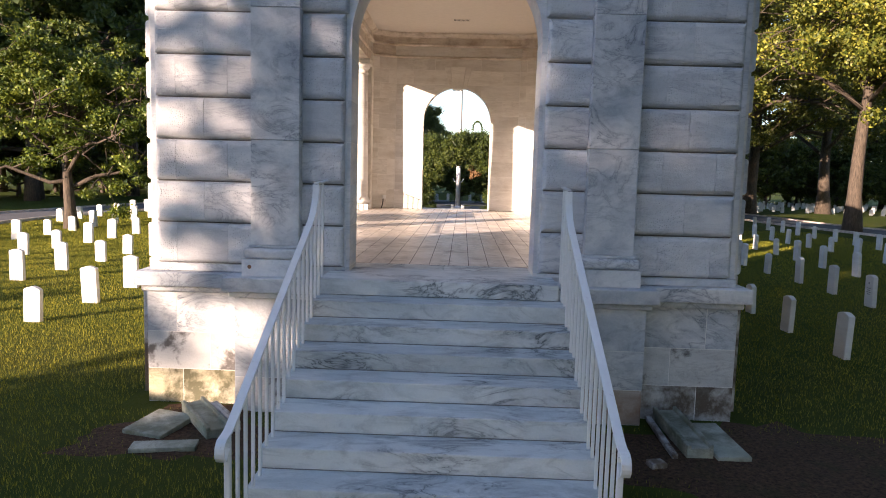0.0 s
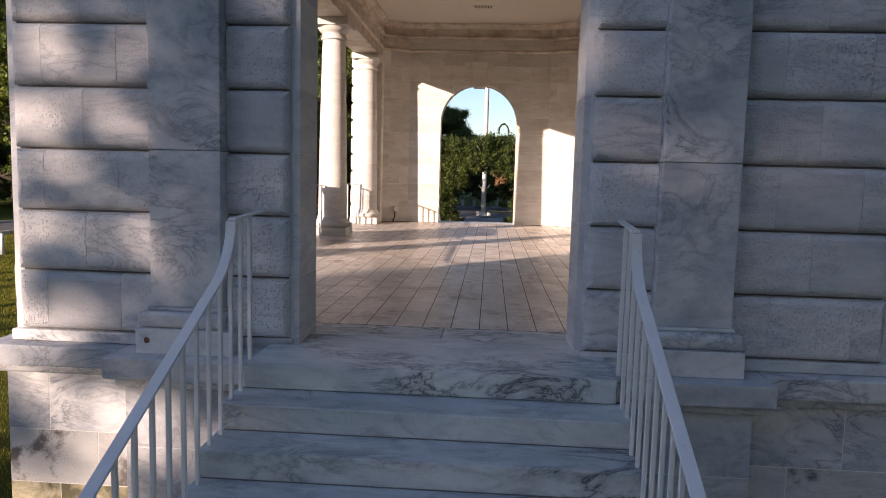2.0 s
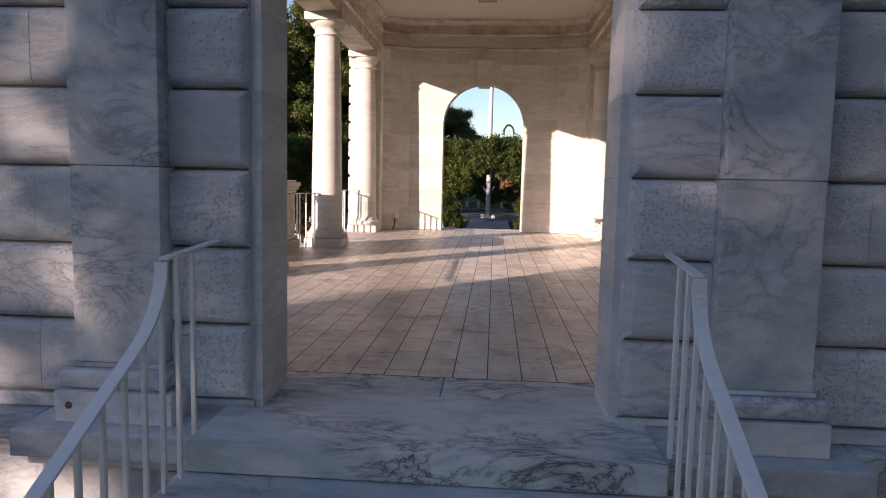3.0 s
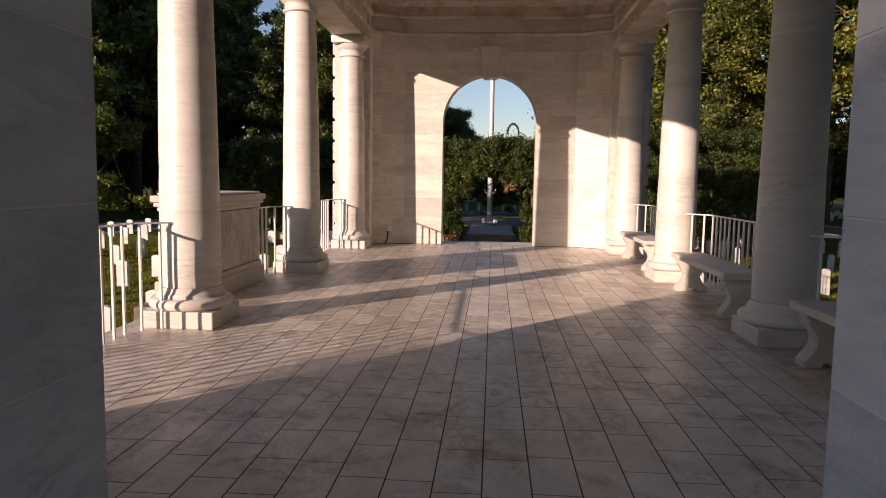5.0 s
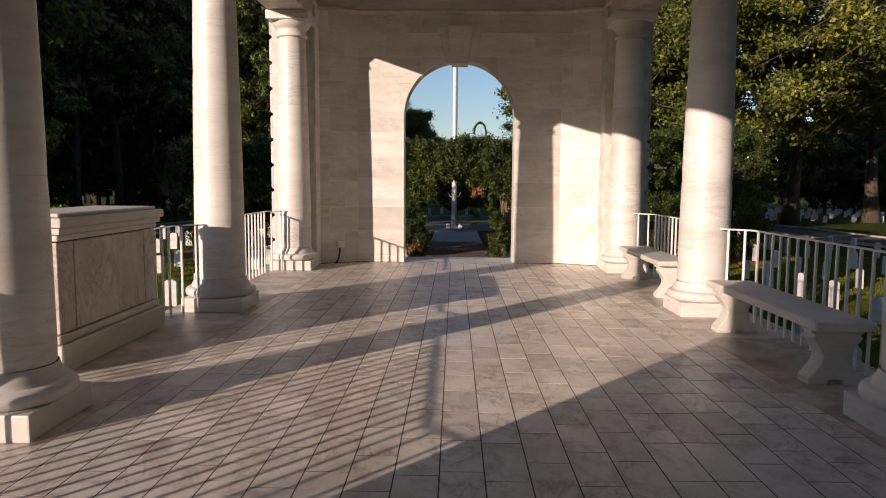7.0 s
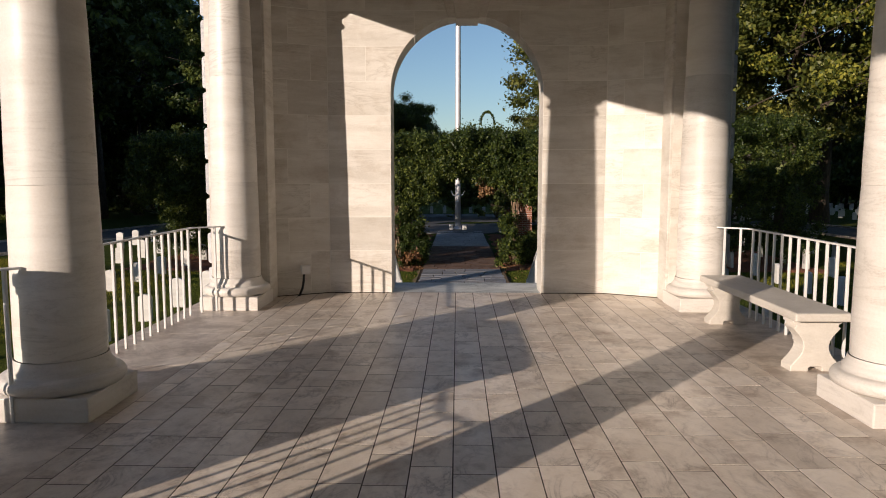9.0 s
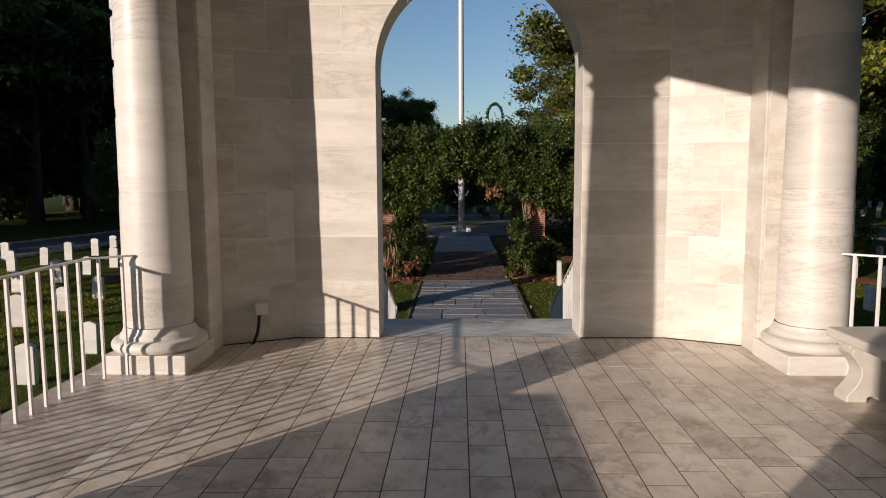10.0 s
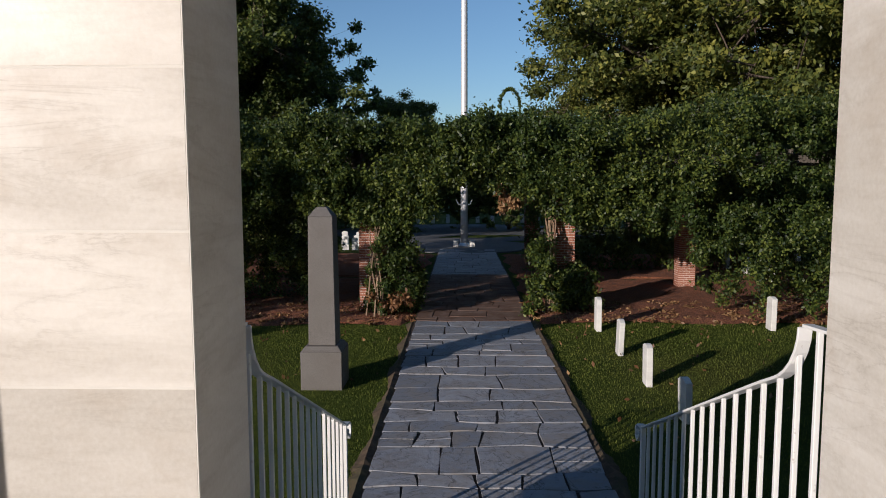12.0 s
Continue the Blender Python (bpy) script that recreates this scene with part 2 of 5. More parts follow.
def join(bm, own):
    me = bpy.data.meshes.new("tmp")
    own.to_mesh(me)
    own.free()
    bm.from_mesh(me)
    bpy.data.meshes.remove(me)
    return bm


def lathe(profile, n=40, centre=(0, 0), caps=True):
    """Turned on z: profile of (radius, z), from the bottom up."""
    bm = bmesh.new()
    rings = []
    for r, z in profile:
        rings.append([bm.verts.new((centre[0] + r * math.cos(2 * math.pi * k / n), centre[1] + r * math.sin(2 * math.pi * k / n), z)) for k in range(n)])
    for a, b in zip(rings, rings[1:]):
        for k in range(n):
            bm.faces.new((a[k], a[(k + 1) % n], b[(k + 1) % n], b[k]))
    if caps:
        bm.faces.new(rings[0][::-1])
        bm.faces.new(rings[-1])
    return bm


def tube(points, radii, sides=6, bm=None):
    """A tube along points, with a radius at each."""
    bm = bm or bmesh.new()
    rings = []
    pts = [Vector(p) for p in points]
    for i, p in enumerate(pts):
        way = (pts[min(i + 1, len(pts) - 1)] - pts[max(i - 1, 0)]).normalized()
        side = way.cross(Vector((0.31, 0.95, 0.07))).normalized()
        up = side.cross(way)
        rings.append([bm.verts.new(p + radii[i] * (math.cos(2 * math.pi * k / sides) * side + math.sin(2 * math.pi * k / sides) * up)) for k in range(sides)])
    for a, b in zip(rings, rings[1:]):
        for k in range(sides):
            bm.faces.new((a[k], a[(k + 1) % sides], b[(k + 1) % sides], b[k]))
    bm.faces.new(rings[0][::-1])
    bm.faces.new(rings[-1])
    return bm


def strip(points, width, thick, bm=None):
    """A flat bar (handrail) along points: width across in plan, thick upright."""
    bm = bm or bmesh.new()
    pts = [Vector(p) for p in points]
    rings = []
    for i, p in enumerate(pts):
        way = pts[min(i + 1, len(pts) - 1)] - pts[max(i - 1, 0)]
        flat = Vector((way.x, way.y, 0))
        side = Vector((-flat.y, flat.x, 0)).normalized() if flat.length > 1e-6 else Vector((1, 0, 0))
        up = side.cross(way).normalized() * -1
        if up.z < -0.2:
            up = -up
        rings.append([bm.verts.new(p + side * a + up * b) for a, b in ((-width / 2, -thick / 2), (width / 2, -thick / 2), (width / 2, thick / 2), (-width / 2, thick / 2))])
    for a, b in zip(rings, rings[1:]):
        for k in range(4):
            bm.faces.new((a[k], a[(k + 1) % 4], b[(k + 1) % 4], b[k]))
    bm.faces.new(rings[0][::-1])
    bm.faces.new(rings[-1])
    bmesh.ops.recalc_face_normals(bm, faces=bm.faces[:])
    return bm


def sweep_path(path, profile, bm=None):
    """A moulding along a plan path of (x, y); profile of (out, z), out to the right of the way, mitred."""
    bm = bm or bmesh.new()
    p = [Vector(q) for q in path]
    rings = []
    for i, q in enumerate(p):
        ways = [(p[j + 1] - p[j]).normalized() for j in (i - 1, i) if 0 <= j < len(p) - 1]
        norms = [Vector((w.y, -w.x)) for w in ways]
        m = sum(norms, Vector((0, 0))).normalized()
        m = m / max(0.3, m.dot(norms[0]))
        rings.append([bm.verts.new((q.x + m.x * o, q.y + m.y * o, z)) for o, z in profile])
    n = len(profile)
    for a, b in zip(rings, rings[1:]):
        for k in range(n):
            bm.faces.new((a[k], a[(k + 1) % n], b[(k + 1) % n], b[k]))
    bm.faces.new(rings[0][::-1])
    bm.faces.new(rings[-1])
    bmesh.ops.recalc_face_normals(bm, faces=bm.faces[:])
    return bm


HALF, SPRING = 1.085, 2.90        # the arches: half width and springing


def reveal(z, half=HALF):
    """Half width of the arched opening at a height."""
    if z <= SPRING:
        return half
    d = half * half - (z - SPRING) ** 2
    return math.sqrt(d) if d > 0 else 0.0


def arch_wall(name, x1, z0, z1, y0, y1, material, parent=None, half=HALF):
    """A wall along x from -x1 to x1 with the arched opening through it."""
    n = 28
    zs = [z0] + [SPRING + half * math.sin(math.pi / 2 * k / n) for k in range(n + 1)]
    verts, faces = [], []
    for s in (-1, 1):
        for y in (y0, y1):
            b = len(verts)
            for z in zs:
                verts += [(s * reveal(z, half) if z < SPRING + half - 1e-6 else 0.0, y, z), (s * x1, y, z)]
            verts += [(0, y, z1), (s * x1, y, z1)]
            m = len(zs)
            for k in range(m):
                q = (b + 2 * k, b + 2 * k + 1, b + 2 * k + 3, b + 2 * k + 2)
                faces.append(q if (s > 0) == (y == y0) else q[::-1])
        m2 = 2 * (len(zs) + 1)
        b0 = len(verts) - 2 * m2
        for k in range(len(zs) - 1):
            q = (b0 + 2 * k, b0 + 2 * k + 2, b0 + m2 + 2 * k + 2, b0 + m2 + 2 * k)
            faces.append(q if s > 0 else q[::-1])
        for k in range(len(zs)):
            q = (b0 + 2 * k + 1, b0 + m2 + 2 * k + 1, b0 + m2 + 2 * k + 3, b0 + 2 * k + 3)
            faces.append(q if s > 0 else q[::-1])
    ob = rows_mesh(name, verts, faces, material, parent)
    return ob


def slab_mesh(name, xa, xb, za, zb, depth, bevel=0.003, half=HALF, arch=True):
    """A facing block in the xz plane, front at y = -depth, cut along the arch where it meets it. None where nothing is left."""
    n = 1
    lo, hi = (xa, xb) if xa >= 0 else (-xb, -xa)
    s = 1 if xa >= 0 else -1
    if arch and xa * xb >= 0 and zb > SPRING and reveal(max(za, SPRING), half) > lo:
        n = 8
    zs = [za + (zb - za) * k / n for k in range(n + 1)]
    inn = [max(lo, reveal(z, half) if arch and xa * xb >= 0 else lo) for z in zs]
    if all(i >= hi - 0.02 for i in inn):
        return None
    inn = [min(i, hi - 0.004) for i in inn]
    rim = [(hi, zs[0])] + [(hi, zs[-1])] + [(i, z) for i, z in zip(inn[::-1], zs[::-1])]
    cx, cz = (lo + hi) / 2, (za + zb) / 2
    front, side, back = [], [], []
    for x, z in rim:
        dx = max(-1, min(1, (x - (sum(inn) / len(inn) + hi) / 2) * 1e3))
        dz = -1 if z <= za + 1e-6 else (1 if z >= zb - 1e-6 else 0)
        front.append((s * (x - dx * bevel), -depth, z - dz * bevel))
        side.append((s * x, -depth + bevel, z))
        back.append((s * x, 0.0, z))
    m = len(rim)
    verts = front + side + back
    f = tuple(range(m))
    faces = [f if s < 0 else f[::-1]]
    for k in range(m):
        j = (k + 1) % m
        for o in (0, m):
            q = (o + k, o + j, o + m + j, o + m + k)
            faces.append(q[::-1] if s < 0 else q)
    me = bpy.data.meshes.new(name)
    me.from_pydata(verts, [], faces)
    return me


# ---- ground, road, path ----
GROUND = -1.6


def ground_z(x, y):
    """Height of the lawn: nearly level, a little higher towards the garden."""
    t = min(1.0, max(0.0, (y - 12.0) / 14.0))
    far = max(0.0, math.hypot(x, y - 8) - 30.0)
    return GROUND + 0.07 * t + 0.05 * math.sin(x * 0.31 + 0.4) * math.sin(y * 0.27) * min(1.0, max(0.0, math.hypot(x, y - 8) / 9 - 1)) - 0.004 * min(far, 60)


def build_ground():
    def axis(fine0, fine1, step, far):
        out = [fine0 + step * k for k in range(int((fine1 - fine0) / step) + 1)]
        d, v = step, out[-1]
        while v < far:
            d *= 1.35
            v += d
            out.append(v)
        d, v = step, out[0]
        while v > -far:
            d *= 1.35
            v -= d
            out.insert(0, v)
        return out
    xs, ys = axis(-24.0, 24.0, 0.8, 1500.0), axis(-12.0, 50.0, 0.8, 1500.0)
    verts = [(x, y, ground_z(x, y)) for y in ys for x in xs]
    n = len(xs)
    faces = [(j * n + i, j * n + i + 1, (j + 1) * n + i + 1, (j + 1) * n + i) for j in range(len(ys) - 1) for i in range(n - 1)]
    ob = rows_mesh("ground", verts, faces, M_LAWN, smooth=True)
    tagged(ob, "mown cemetery lawn with dry and bare patches", "lawn", kind="structure")


build_ground()


def asphalt():
    n = Nodes("asphalt")
    co = n.place(shift=False)
    f = n.noise(co, 90, 4, 0.7).outputs[0]
    col = n.mix(n.ramp(n.noise(co, 0.6, 4).outputs[0], (0.3, 0.0), (0.7, 1.0)), (0.075, 0.075, 0.078), (0.12, 0.12, 0.12))
    return n.done(n.mix(0.3, col, n.ramp(f, (0.3, 0.02), (0.7, 0.25))), 0.9, f, 0.5, 0.01)


M_ROAD = asphalt()


def build_road(name, pts, width):
    """A lane along plan points, with a low stone kerb at either side."""
    p = [Vector(q) for q in pts]
    verts, faces, kv, kf = [], [], [], []
    for i, q in enumerate(p):
        way = (p[min(i + 1, len(p) - 1)] - p[max(i - 1, 0)]).normalized()
        side = Vector((-way.y, way.x))
        for s in (-1, 1):
            e = q + side * s * width / 2
            verts.append((e.x, e.y, ground_z(e.x, e.y) + 0.03))
        for s in (-1, 1):
            for o, h in ((0, 0.0), (0, 0.13), (0.16, 0.13), (0.16, -0.05)):
                e = q + side * s * (width / 2 + o)
                kv.append((e.x, e.y, ground_z(e.x, e.y) + h))
        if i:
            b = 2 * i
            faces.append((b - 2, b - 1, b + 1, b))
            c = 8 * i
            for s in (0, 4):
                for k in range(3):
                    kf.append((c - 8 + s + k, c - 8 + s + k + 1, c + s + k + 1, c + s + k))
    road = rows_mesh(name, verts, faces, M_ROAD)
    tagged(road, "grey asphalt cemetery lane between stone kerbs", "road", kind="structure")
    rows_mesh("kerb", kv, kf, M_BORDER, road)


build_road("road", [(-23.0 + 0.004 * (y - 8) ** 2 * 0.6, y) for y in range(-40, 62, 3)], 4.5)
build_road("road", [(25.5 - 0.0015 * (y - 8) ** 2, y) for y in range(-40, 62, 3)], 4.5)


# ---- the pavilion: floor and foundation ----
Y_END = 15.09          # inner face of the far wall
floor_slab = thing("floor", "pavilion floor of worn veined marble tiles with a plain border", "floor", kind="structure")
part("floor_bed", box(-2.6, 2.6, 0.8, 15.16, -0.30, -0.0014, 0), M_GROUT, floor_slab)
for s in (-1, 1):
    y = 0.66
    while y < 15.2:
        ln = 1.3 if y + 1.3 < 15.2 else 15.25 - y
        part("border_slab", box(s * 2.582, s * 3.66, y + 0.002, y + ln - 0.002, -0.16, 0.0, 0.0), M_BORDER, floor_slab)
        y += ln
part("threshold", box(-1.262, 1.295, -0.60, 0.375, -0.168, 0.0, 0.014, 3), M_STEP, floor_slab)
part("threshold", box(-1.2, 0.038, 0.378, 0.81, -0.17, 0.0, 0.008, 2), M_STEP, floor_slab)
part("threshold", box(0.042, 1.2, 0.378, 0.81, -0.17, 0.0, 0.008, 2), M_STEP, floor_slab)
part("threshold", box(-1.2, 1.2, 15.155, 16.15, -0.17, -0.002, 0.012, 2), M_STEP, floor_slab)
base_wall = thing("foundation", "stained marble foundation wall of the pavilion", "foundation", kind="structure")
for s in (-1, 1):
    part("foundation_side", box(s * 2.5, s * 3.58, 0.3, 15.4, GROUND - 0.3, -0.16, 0.01), M_BASE, base_wall)
    part("foundation_cap", box(s * 3.4, s * 3.72, 0.6, 15.2, -0.26, -0.162, 0.02, 2), M_SMOOTH, base_wall)
part("foundation_bump", box(-4.1, -3.5, 6.4, 8.9, GROUND - 0.3, -0.01, 0.01), M_BASE, base_wall)

# ---- front and far walls ----
COURSE, Z0 = 0.472, 0.052
_blocks = {}


def cushion(w, h, d, parent, x, z, y_front, turn=0.0, soft_end=0):
    """A rusticated block, rounded along its bed joints and, at soft_end (-1 or 1), at that end too; its face looks to -y before turning."""
    key = (round(w, 3), round(h, 3), round(d, 3), soft_end)
    if key not in _blocks:
        bm = bmesh.new()
        bmesh.ops.create_cube(bm, size=1.0, matrix=Matrix.LocRotScale((0, d / 2, h / 2), None, (w, d, h)))
        def soft(e):
            p, q = e.verts[0].co, e.verts[1].co
            if p.y > 1e-4 or q.y > 1e-4:
                return False
            return abs(p.z - q.z) < 1e-4 or (soft_end and abs(p.x - q.x) < 1e-4 and p.x * soft_end > 0) or soft_end == 2
        bmesh.ops.bevel(bm, geom=[e for e in bm.edges if soft(e)], offset=0.062, segments=5, affect="EDGES", profile=0.5)
        me = bpy.data.meshes.new("stone_block")
        bm.to_mesh(me)
        bm.free()
        me.materials.append(M_ROCK)
        _blocks[key] = me
    ob = new("stone_block", _blocks[key])
    ob.parent = parent
    ob.matrix_basis = Matrix.Translation((x, y_front, z)) @ pose(0, 0, 0, 0, 0, turn)
    return ob


def end_wall(name, y_face, y_back, out, label, half=HALF):
    """One end of the pavilion: the arched core, its rusticated face, pilasters and pedestals. out: -1 or 1, the way that its face looks along y."""
    wall = arch_wall(name, 3.34, -0.09, 6.3, min(y_face - out * 0.02, y_back), max(y_face - out * 0.02, y_back), M_JAMB if out < 0 else M_ASHLAR, half=half)
    tagged(wall, label, "wall", kind="structure")
    turn = 0.0 if out < 0 else 180.0
    for s in (-1, 1):
        for k in range(10):
            z, h = Z0 + k * COURSE, COURSE - 0.015
            cuts = [2.155, 2.71, 3.275] if k % 2 else [2.155, 2.44, 3.03, 3.275]
            for a, b in zip(cuts, cuts[1:]):
                cushion(b - a - 0.004, h, 0.108, wall, s * (a + b) / 2, z, y_face + out * 0.055, turn, s * -out if b > 3.2 else 0)
            # Dark strips paint in the shade of the grooves between courses.
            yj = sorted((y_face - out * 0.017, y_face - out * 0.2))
            part("bed_joint", box(min(s * 2.15, s * 3.26), max(s * 2.15, s * 3.26), yj[0], yj[1], z - 0.034, z + 0.004, 0), M_SHADEJOINT, wall)
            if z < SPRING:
                part("bed_joint", box(min(s * (half + 0.075), s * 1.6), max(s * (half + 0.075), s * 1.6), yj[0], yj[1], z - 0.034, z + 0.004, 0), M_SHADEJOINT, wall)
            inner = reveal(z, half) + 0.06
            if z + h > SPRING:
                inner = max(inner, reveal(min(z, SPRING + 0.9), half) + 0.06)
            if inner < 1.55:
                cushion(1.597 - inner, h, 0.108, wall, s * (1.597 + inner) / 2, z, y_face + out * 0.055, turn, s * out)
    return wall


SPRING = 2.64        # the front arch springs lower than the far one
wall_front = end_wall("wall_front", 0.0, 0.53, -1, "rusticated white marble end wall with an arched doorway", 1.06)
wall_front.location.x = 0.018


def front_details(wall, y_face, out):
    """Pilasters, pedestals and the stylobate course, mirrored for the far end by out."""
    def yy(v):
        return y_face + out * v

    def b(x0, x1, v0, v1, z0, z1, bevel=0.008, seg=2):
        return box(min(x0, x1), max(x0, x1), min(yy(v0), yy(v1)), max(yy(v0), yy(v1)), z0, z1, bevel, seg)
    for s in (-1, 1):
        zs = [0.292, 1.466, 2.90, 4.35, 5.2]
        for za, zb in zip(zs, zs[1:]):
            part("pilaster_block", b(s * 1.60, s * 2.143, -0.05, 0.172, za, zb - 0.003), M_SMOOTH, wall)
        part("pilaster_fillet", b(s * 1.585, s * 2.163, -0.05, 0.19, 0.262, 0.29, 0.012, 3), M_SMOOTH, wall)
        part("pilaster_base", b(s * 1.545, s * 2.215, -0.05, 0.255, 0.142, 0.26, 0.05, 5), M_SMOOTH, wall)
        part("pilaster_plinth", b(s * 1.50, s * 2.215, -0.05, 0.28, -0.048, 0.139, 0.008), M_SMOOTH, wall)
        part("wall_base", b(s * 2.219, s * 3.345, -0.05, 0.045, -0.046, 0.044, 0.015), M_SMOOTH, wall)
        part("wall_base", b(s * 1.10, s * 1.497, -0.05, 0.012, 0.0, 0.044, 0.006), M_SMOOTH, wall)
        part("pedestal_cap", b(s * 1.275, s * 2.395, -0.3, 0.43, -0.21, -0.05, 0.014), M_SMOOTH, wall)
        part("pedestal_cap", b(s * 2.398, s * 3.49, -0.5, 0.19, -0.212, -0.049, 0.014), M_SMOOTH, wall)
        part("pedestal_moulding", b(s * 1.34, s * 2.345, -0.3, 0.36, -0.285, -0.213, 0.03, 4), M_SMOOTH, wall)
        part("pedestal_moulding", b(s * 2.347, s * 3.43, -0.5, 0.125, -0.285, -0.214, 0.03, 4), M_SMOOTH, wall)
        levels = [-0.288, -0.76, -1.20, -1.60]
        for k, (zt, zb) in enumerate(zip(levels, levels[1:])):
            mat = (M_SMOOTH, M_BASEL, M_ALGAE if s < 0 and out < 0 else M_BASE)[k]
            cuts = [2.29, (3.04, 2.65, 2.97)[k], 3.385]
            for a, c in zip(cuts, cuts[1:]):
                part("pedestal_block", b(s * (a + 0.002), s * (c - 0.002), -0.5, 0.06, zb + 0.002, zt - 0.002, 0.006), mat, wall)
            part("pedestal_block", b(s * 1.36, s * 2.288, -0.3, 0.30, zb + 0.002, zt - 0.002, 0.006), (M_SMOOTH, M_SMOOTH, M_RUSTY if s > 0 and out < 0 else M_BASEL)[k], wall)
        part("joint_bed", b(s * 2.296, s * 3.379, -0.4, 0.0575, -1.601, -0.29, 0), M_JOINT, wall)
        part("joint_bed", b(s * 1.366, s * 2.284, -0.2, 0.2975, -1.601, -0.29, 0), M_JOINT, wall)
        part("pedestal_foot", b(s * 2.3, s * 3.44, -0.5, 0.10, GROUND - 0.25, -1.602, 0.02), M_BASE, wall)
        part("pedestal_foot", b(s * 1.36, s * 2.33, -0.3, 0.34, GROUND - 0.25, -1.602, 0.02), M_BASE, wall)


front_details(wall_front, 0.0, -1)
for s in (-1, 1):        # lining blocks of the doorway's reveals, with pale mortar between them
    for k in range(6):
        za, zb = max(0.0, Z0 + (k - 1) * COURSE), min(2.64, Z0 + k * COURSE)
        if zb - za > 0.03:
            part("reveal_block", box(min(s * 1.054, s * 1.1), max(s * 1.054, s * 1.1), 0.0195, 0.5295, za + 0.003, zb - 0.003, 0.003), M_JAMB, wall_front)
    part("reveal_joint", box(min(s * 1.0565, s * 1.1), max(s * 1.0565, s * 1.1), 0.022, 0.527, 0.002, 2.63, 0), M_JOINT, wall_front)
# Rust stain on the plinth, shaped as a small raised disc.
stain = lathe([(0.001, 0.0), (0.020, 0.0), (0.023, 0.002), (0.017, 0.005), (0.001, 0.006)], 14)
bmesh.ops.rotate(stain, verts=stain.verts[:], matrix=Matrix.Rotation(math.pi / 2, 3, "X"))
bmesh.ops.translate(stain, verts=stain.verts[:], vec=(-2.125, -0.279, 0.055))
part("rusted_anchor", stain, M_RUST, wall_front, "small rust stain on the plinth")
SPRING = 2.90
wall_far = end_wall("wall_far", 15.62, 15.102, 1, "marble end wall with an arched doorway to the garden", 1.095)
front_details(wall_far, 15.62, 1)
part("wall_inner", box(-3.3, -1.3, 0.535, 0.76, 0.0, 6.2, 0), M_ASHLAR, wall_front)
part("wall_inner", box(1.3, 3.3, 0.535, 0.76, 0.0, 6.2, 0), M_ASHLAR, wall_front)


# rusticated side of the far end, and the splayed inner corners
def side_anta(s, y0, y1, wall):
    part("side_core", box(s * 2.735, s * 3.50, y0, y1, 0.0, 6.2, 0), M_ASHLAR, wall)
    for k in range(10):
        cushion(y1 - y0 - 0.01, COURSE - 0.05, 0.09, wall, s * 3.565, Z0 + k * COURSE, (y0 + y1) / 2, -90.0 if s < 0 else 90.0, 2)


def facing(wall, ax, ay, bx, by, z0, z1, arch, seed, thick=0.0012, half=1.095):
    """Ashlar facing slabs on an upright plane from plan point a to b; the room lies to the right of that way turned about."""
    rnd = random.Random(seed)
    length = math.hypot(bx - ax, by - ay)
    ang = math.degrees(math.atan2(by - ay, bx - ax))
    mid = ((ax + bx) / 2, (ay + by) / 2)
    m = Matrix.Translation((mid[0], mid[1], 0)) @ pose(0, 0, 0, 0, 0, ang)
    levels = [0.0, 0.633, 1.121, 1.609, 2.10, 2.585, 3.07, 3.56, 4.05, 4.5, 4.86]
    for k, (z, zt) in enumerate(zip(levels, levels[1:])):
        h = zt - z
        cuts = [-length / 2]
        if arch:
            inner = [-0.75, 0.75] if k % 2 else [-1.45, 0.0, 1.45]
            if z + h < SPRING + 0.3:
                inner = [-half, half]
            cuts += inner
        elif length > 0.7:
            cuts += [(-0.5 + (0.28 if k % 2 else 0.66)) * length + rnd.uniform(-0.03, 0.03)]
        cuts.append(length / 2)
        for a, b in zip(cuts, cuts[1:]):
            if arch and a * b < 0 and z < SPRING + half:
                parts2 = [(a, -0.0015), (0.0015, b)]
            else:
                parts2 = [(a, b)]
            for p, q in parts2:
                if arch and z + h < SPRING and abs(p) <= half + 1e-6 and abs(q) <= half + 1e-6:
                    continue
                me = slab_mesh("ashlar", p + 0.004, q - 0.004, z + 0.004, z + h - 0.004, thick, 0.0006, half, arch)
                if me is None:
                    continue
                me.materials.append(M_ASHLAR)
                ob = new("ashlar", me)
                ob.parent = wall
                ob.matrix_basis = m


arch_wall("joint_bed", 2.03, 0.0, 4.86, Y_END - 0.0004, 15.10, M_JOINT, wall_far, 1.095)
for s in (-1, 1):
    side_anta(s, 14.36, 15.45, wall_far)
    side_anta(s, 0.35, 0.99, wall_front)
    bm = bmesh.new()
    v = [bm.verts.new((x * s, y, z)) for z in (0.0, 4.86) for x, y in ((2.0, Y_END + 0.004), (2.72, 14.735), (3.0, 14.735), (3.0, 15.3), (2.0, 15.3))]
    for k in range(5):
        bm.faces.new((v[k], v[(k + 1) % 5], v[5 + (k + 1) % 5], v[5 + k]))
    part("corner_bed", bm, M_JOINT, wall_far)
    part("corner_pilaster", box(s * 2.70, s * 3.2, 14.37, 14.75, 0.0, 4.86, 0.008), M_ASHLAR, wall_far)
for s in (-1, 1):
    foot = [(s * 2.72, 14.732), (s * 2.0, Y_END - 0.003), (s * 1.1, Y_END - 0.003)]
    part("foot_joint", sweep_path(foot if s < 0 else foot[::-1], [(-0.02, 0.0), (0.012, 0.0005), (0.006, 0.008), (-0.02, 0.014)]), M_GROUT, wall_far)
facing(wall_far, -2.0, Y_END, 2.0, Y_END, 0.0, 4.86, True, 3)
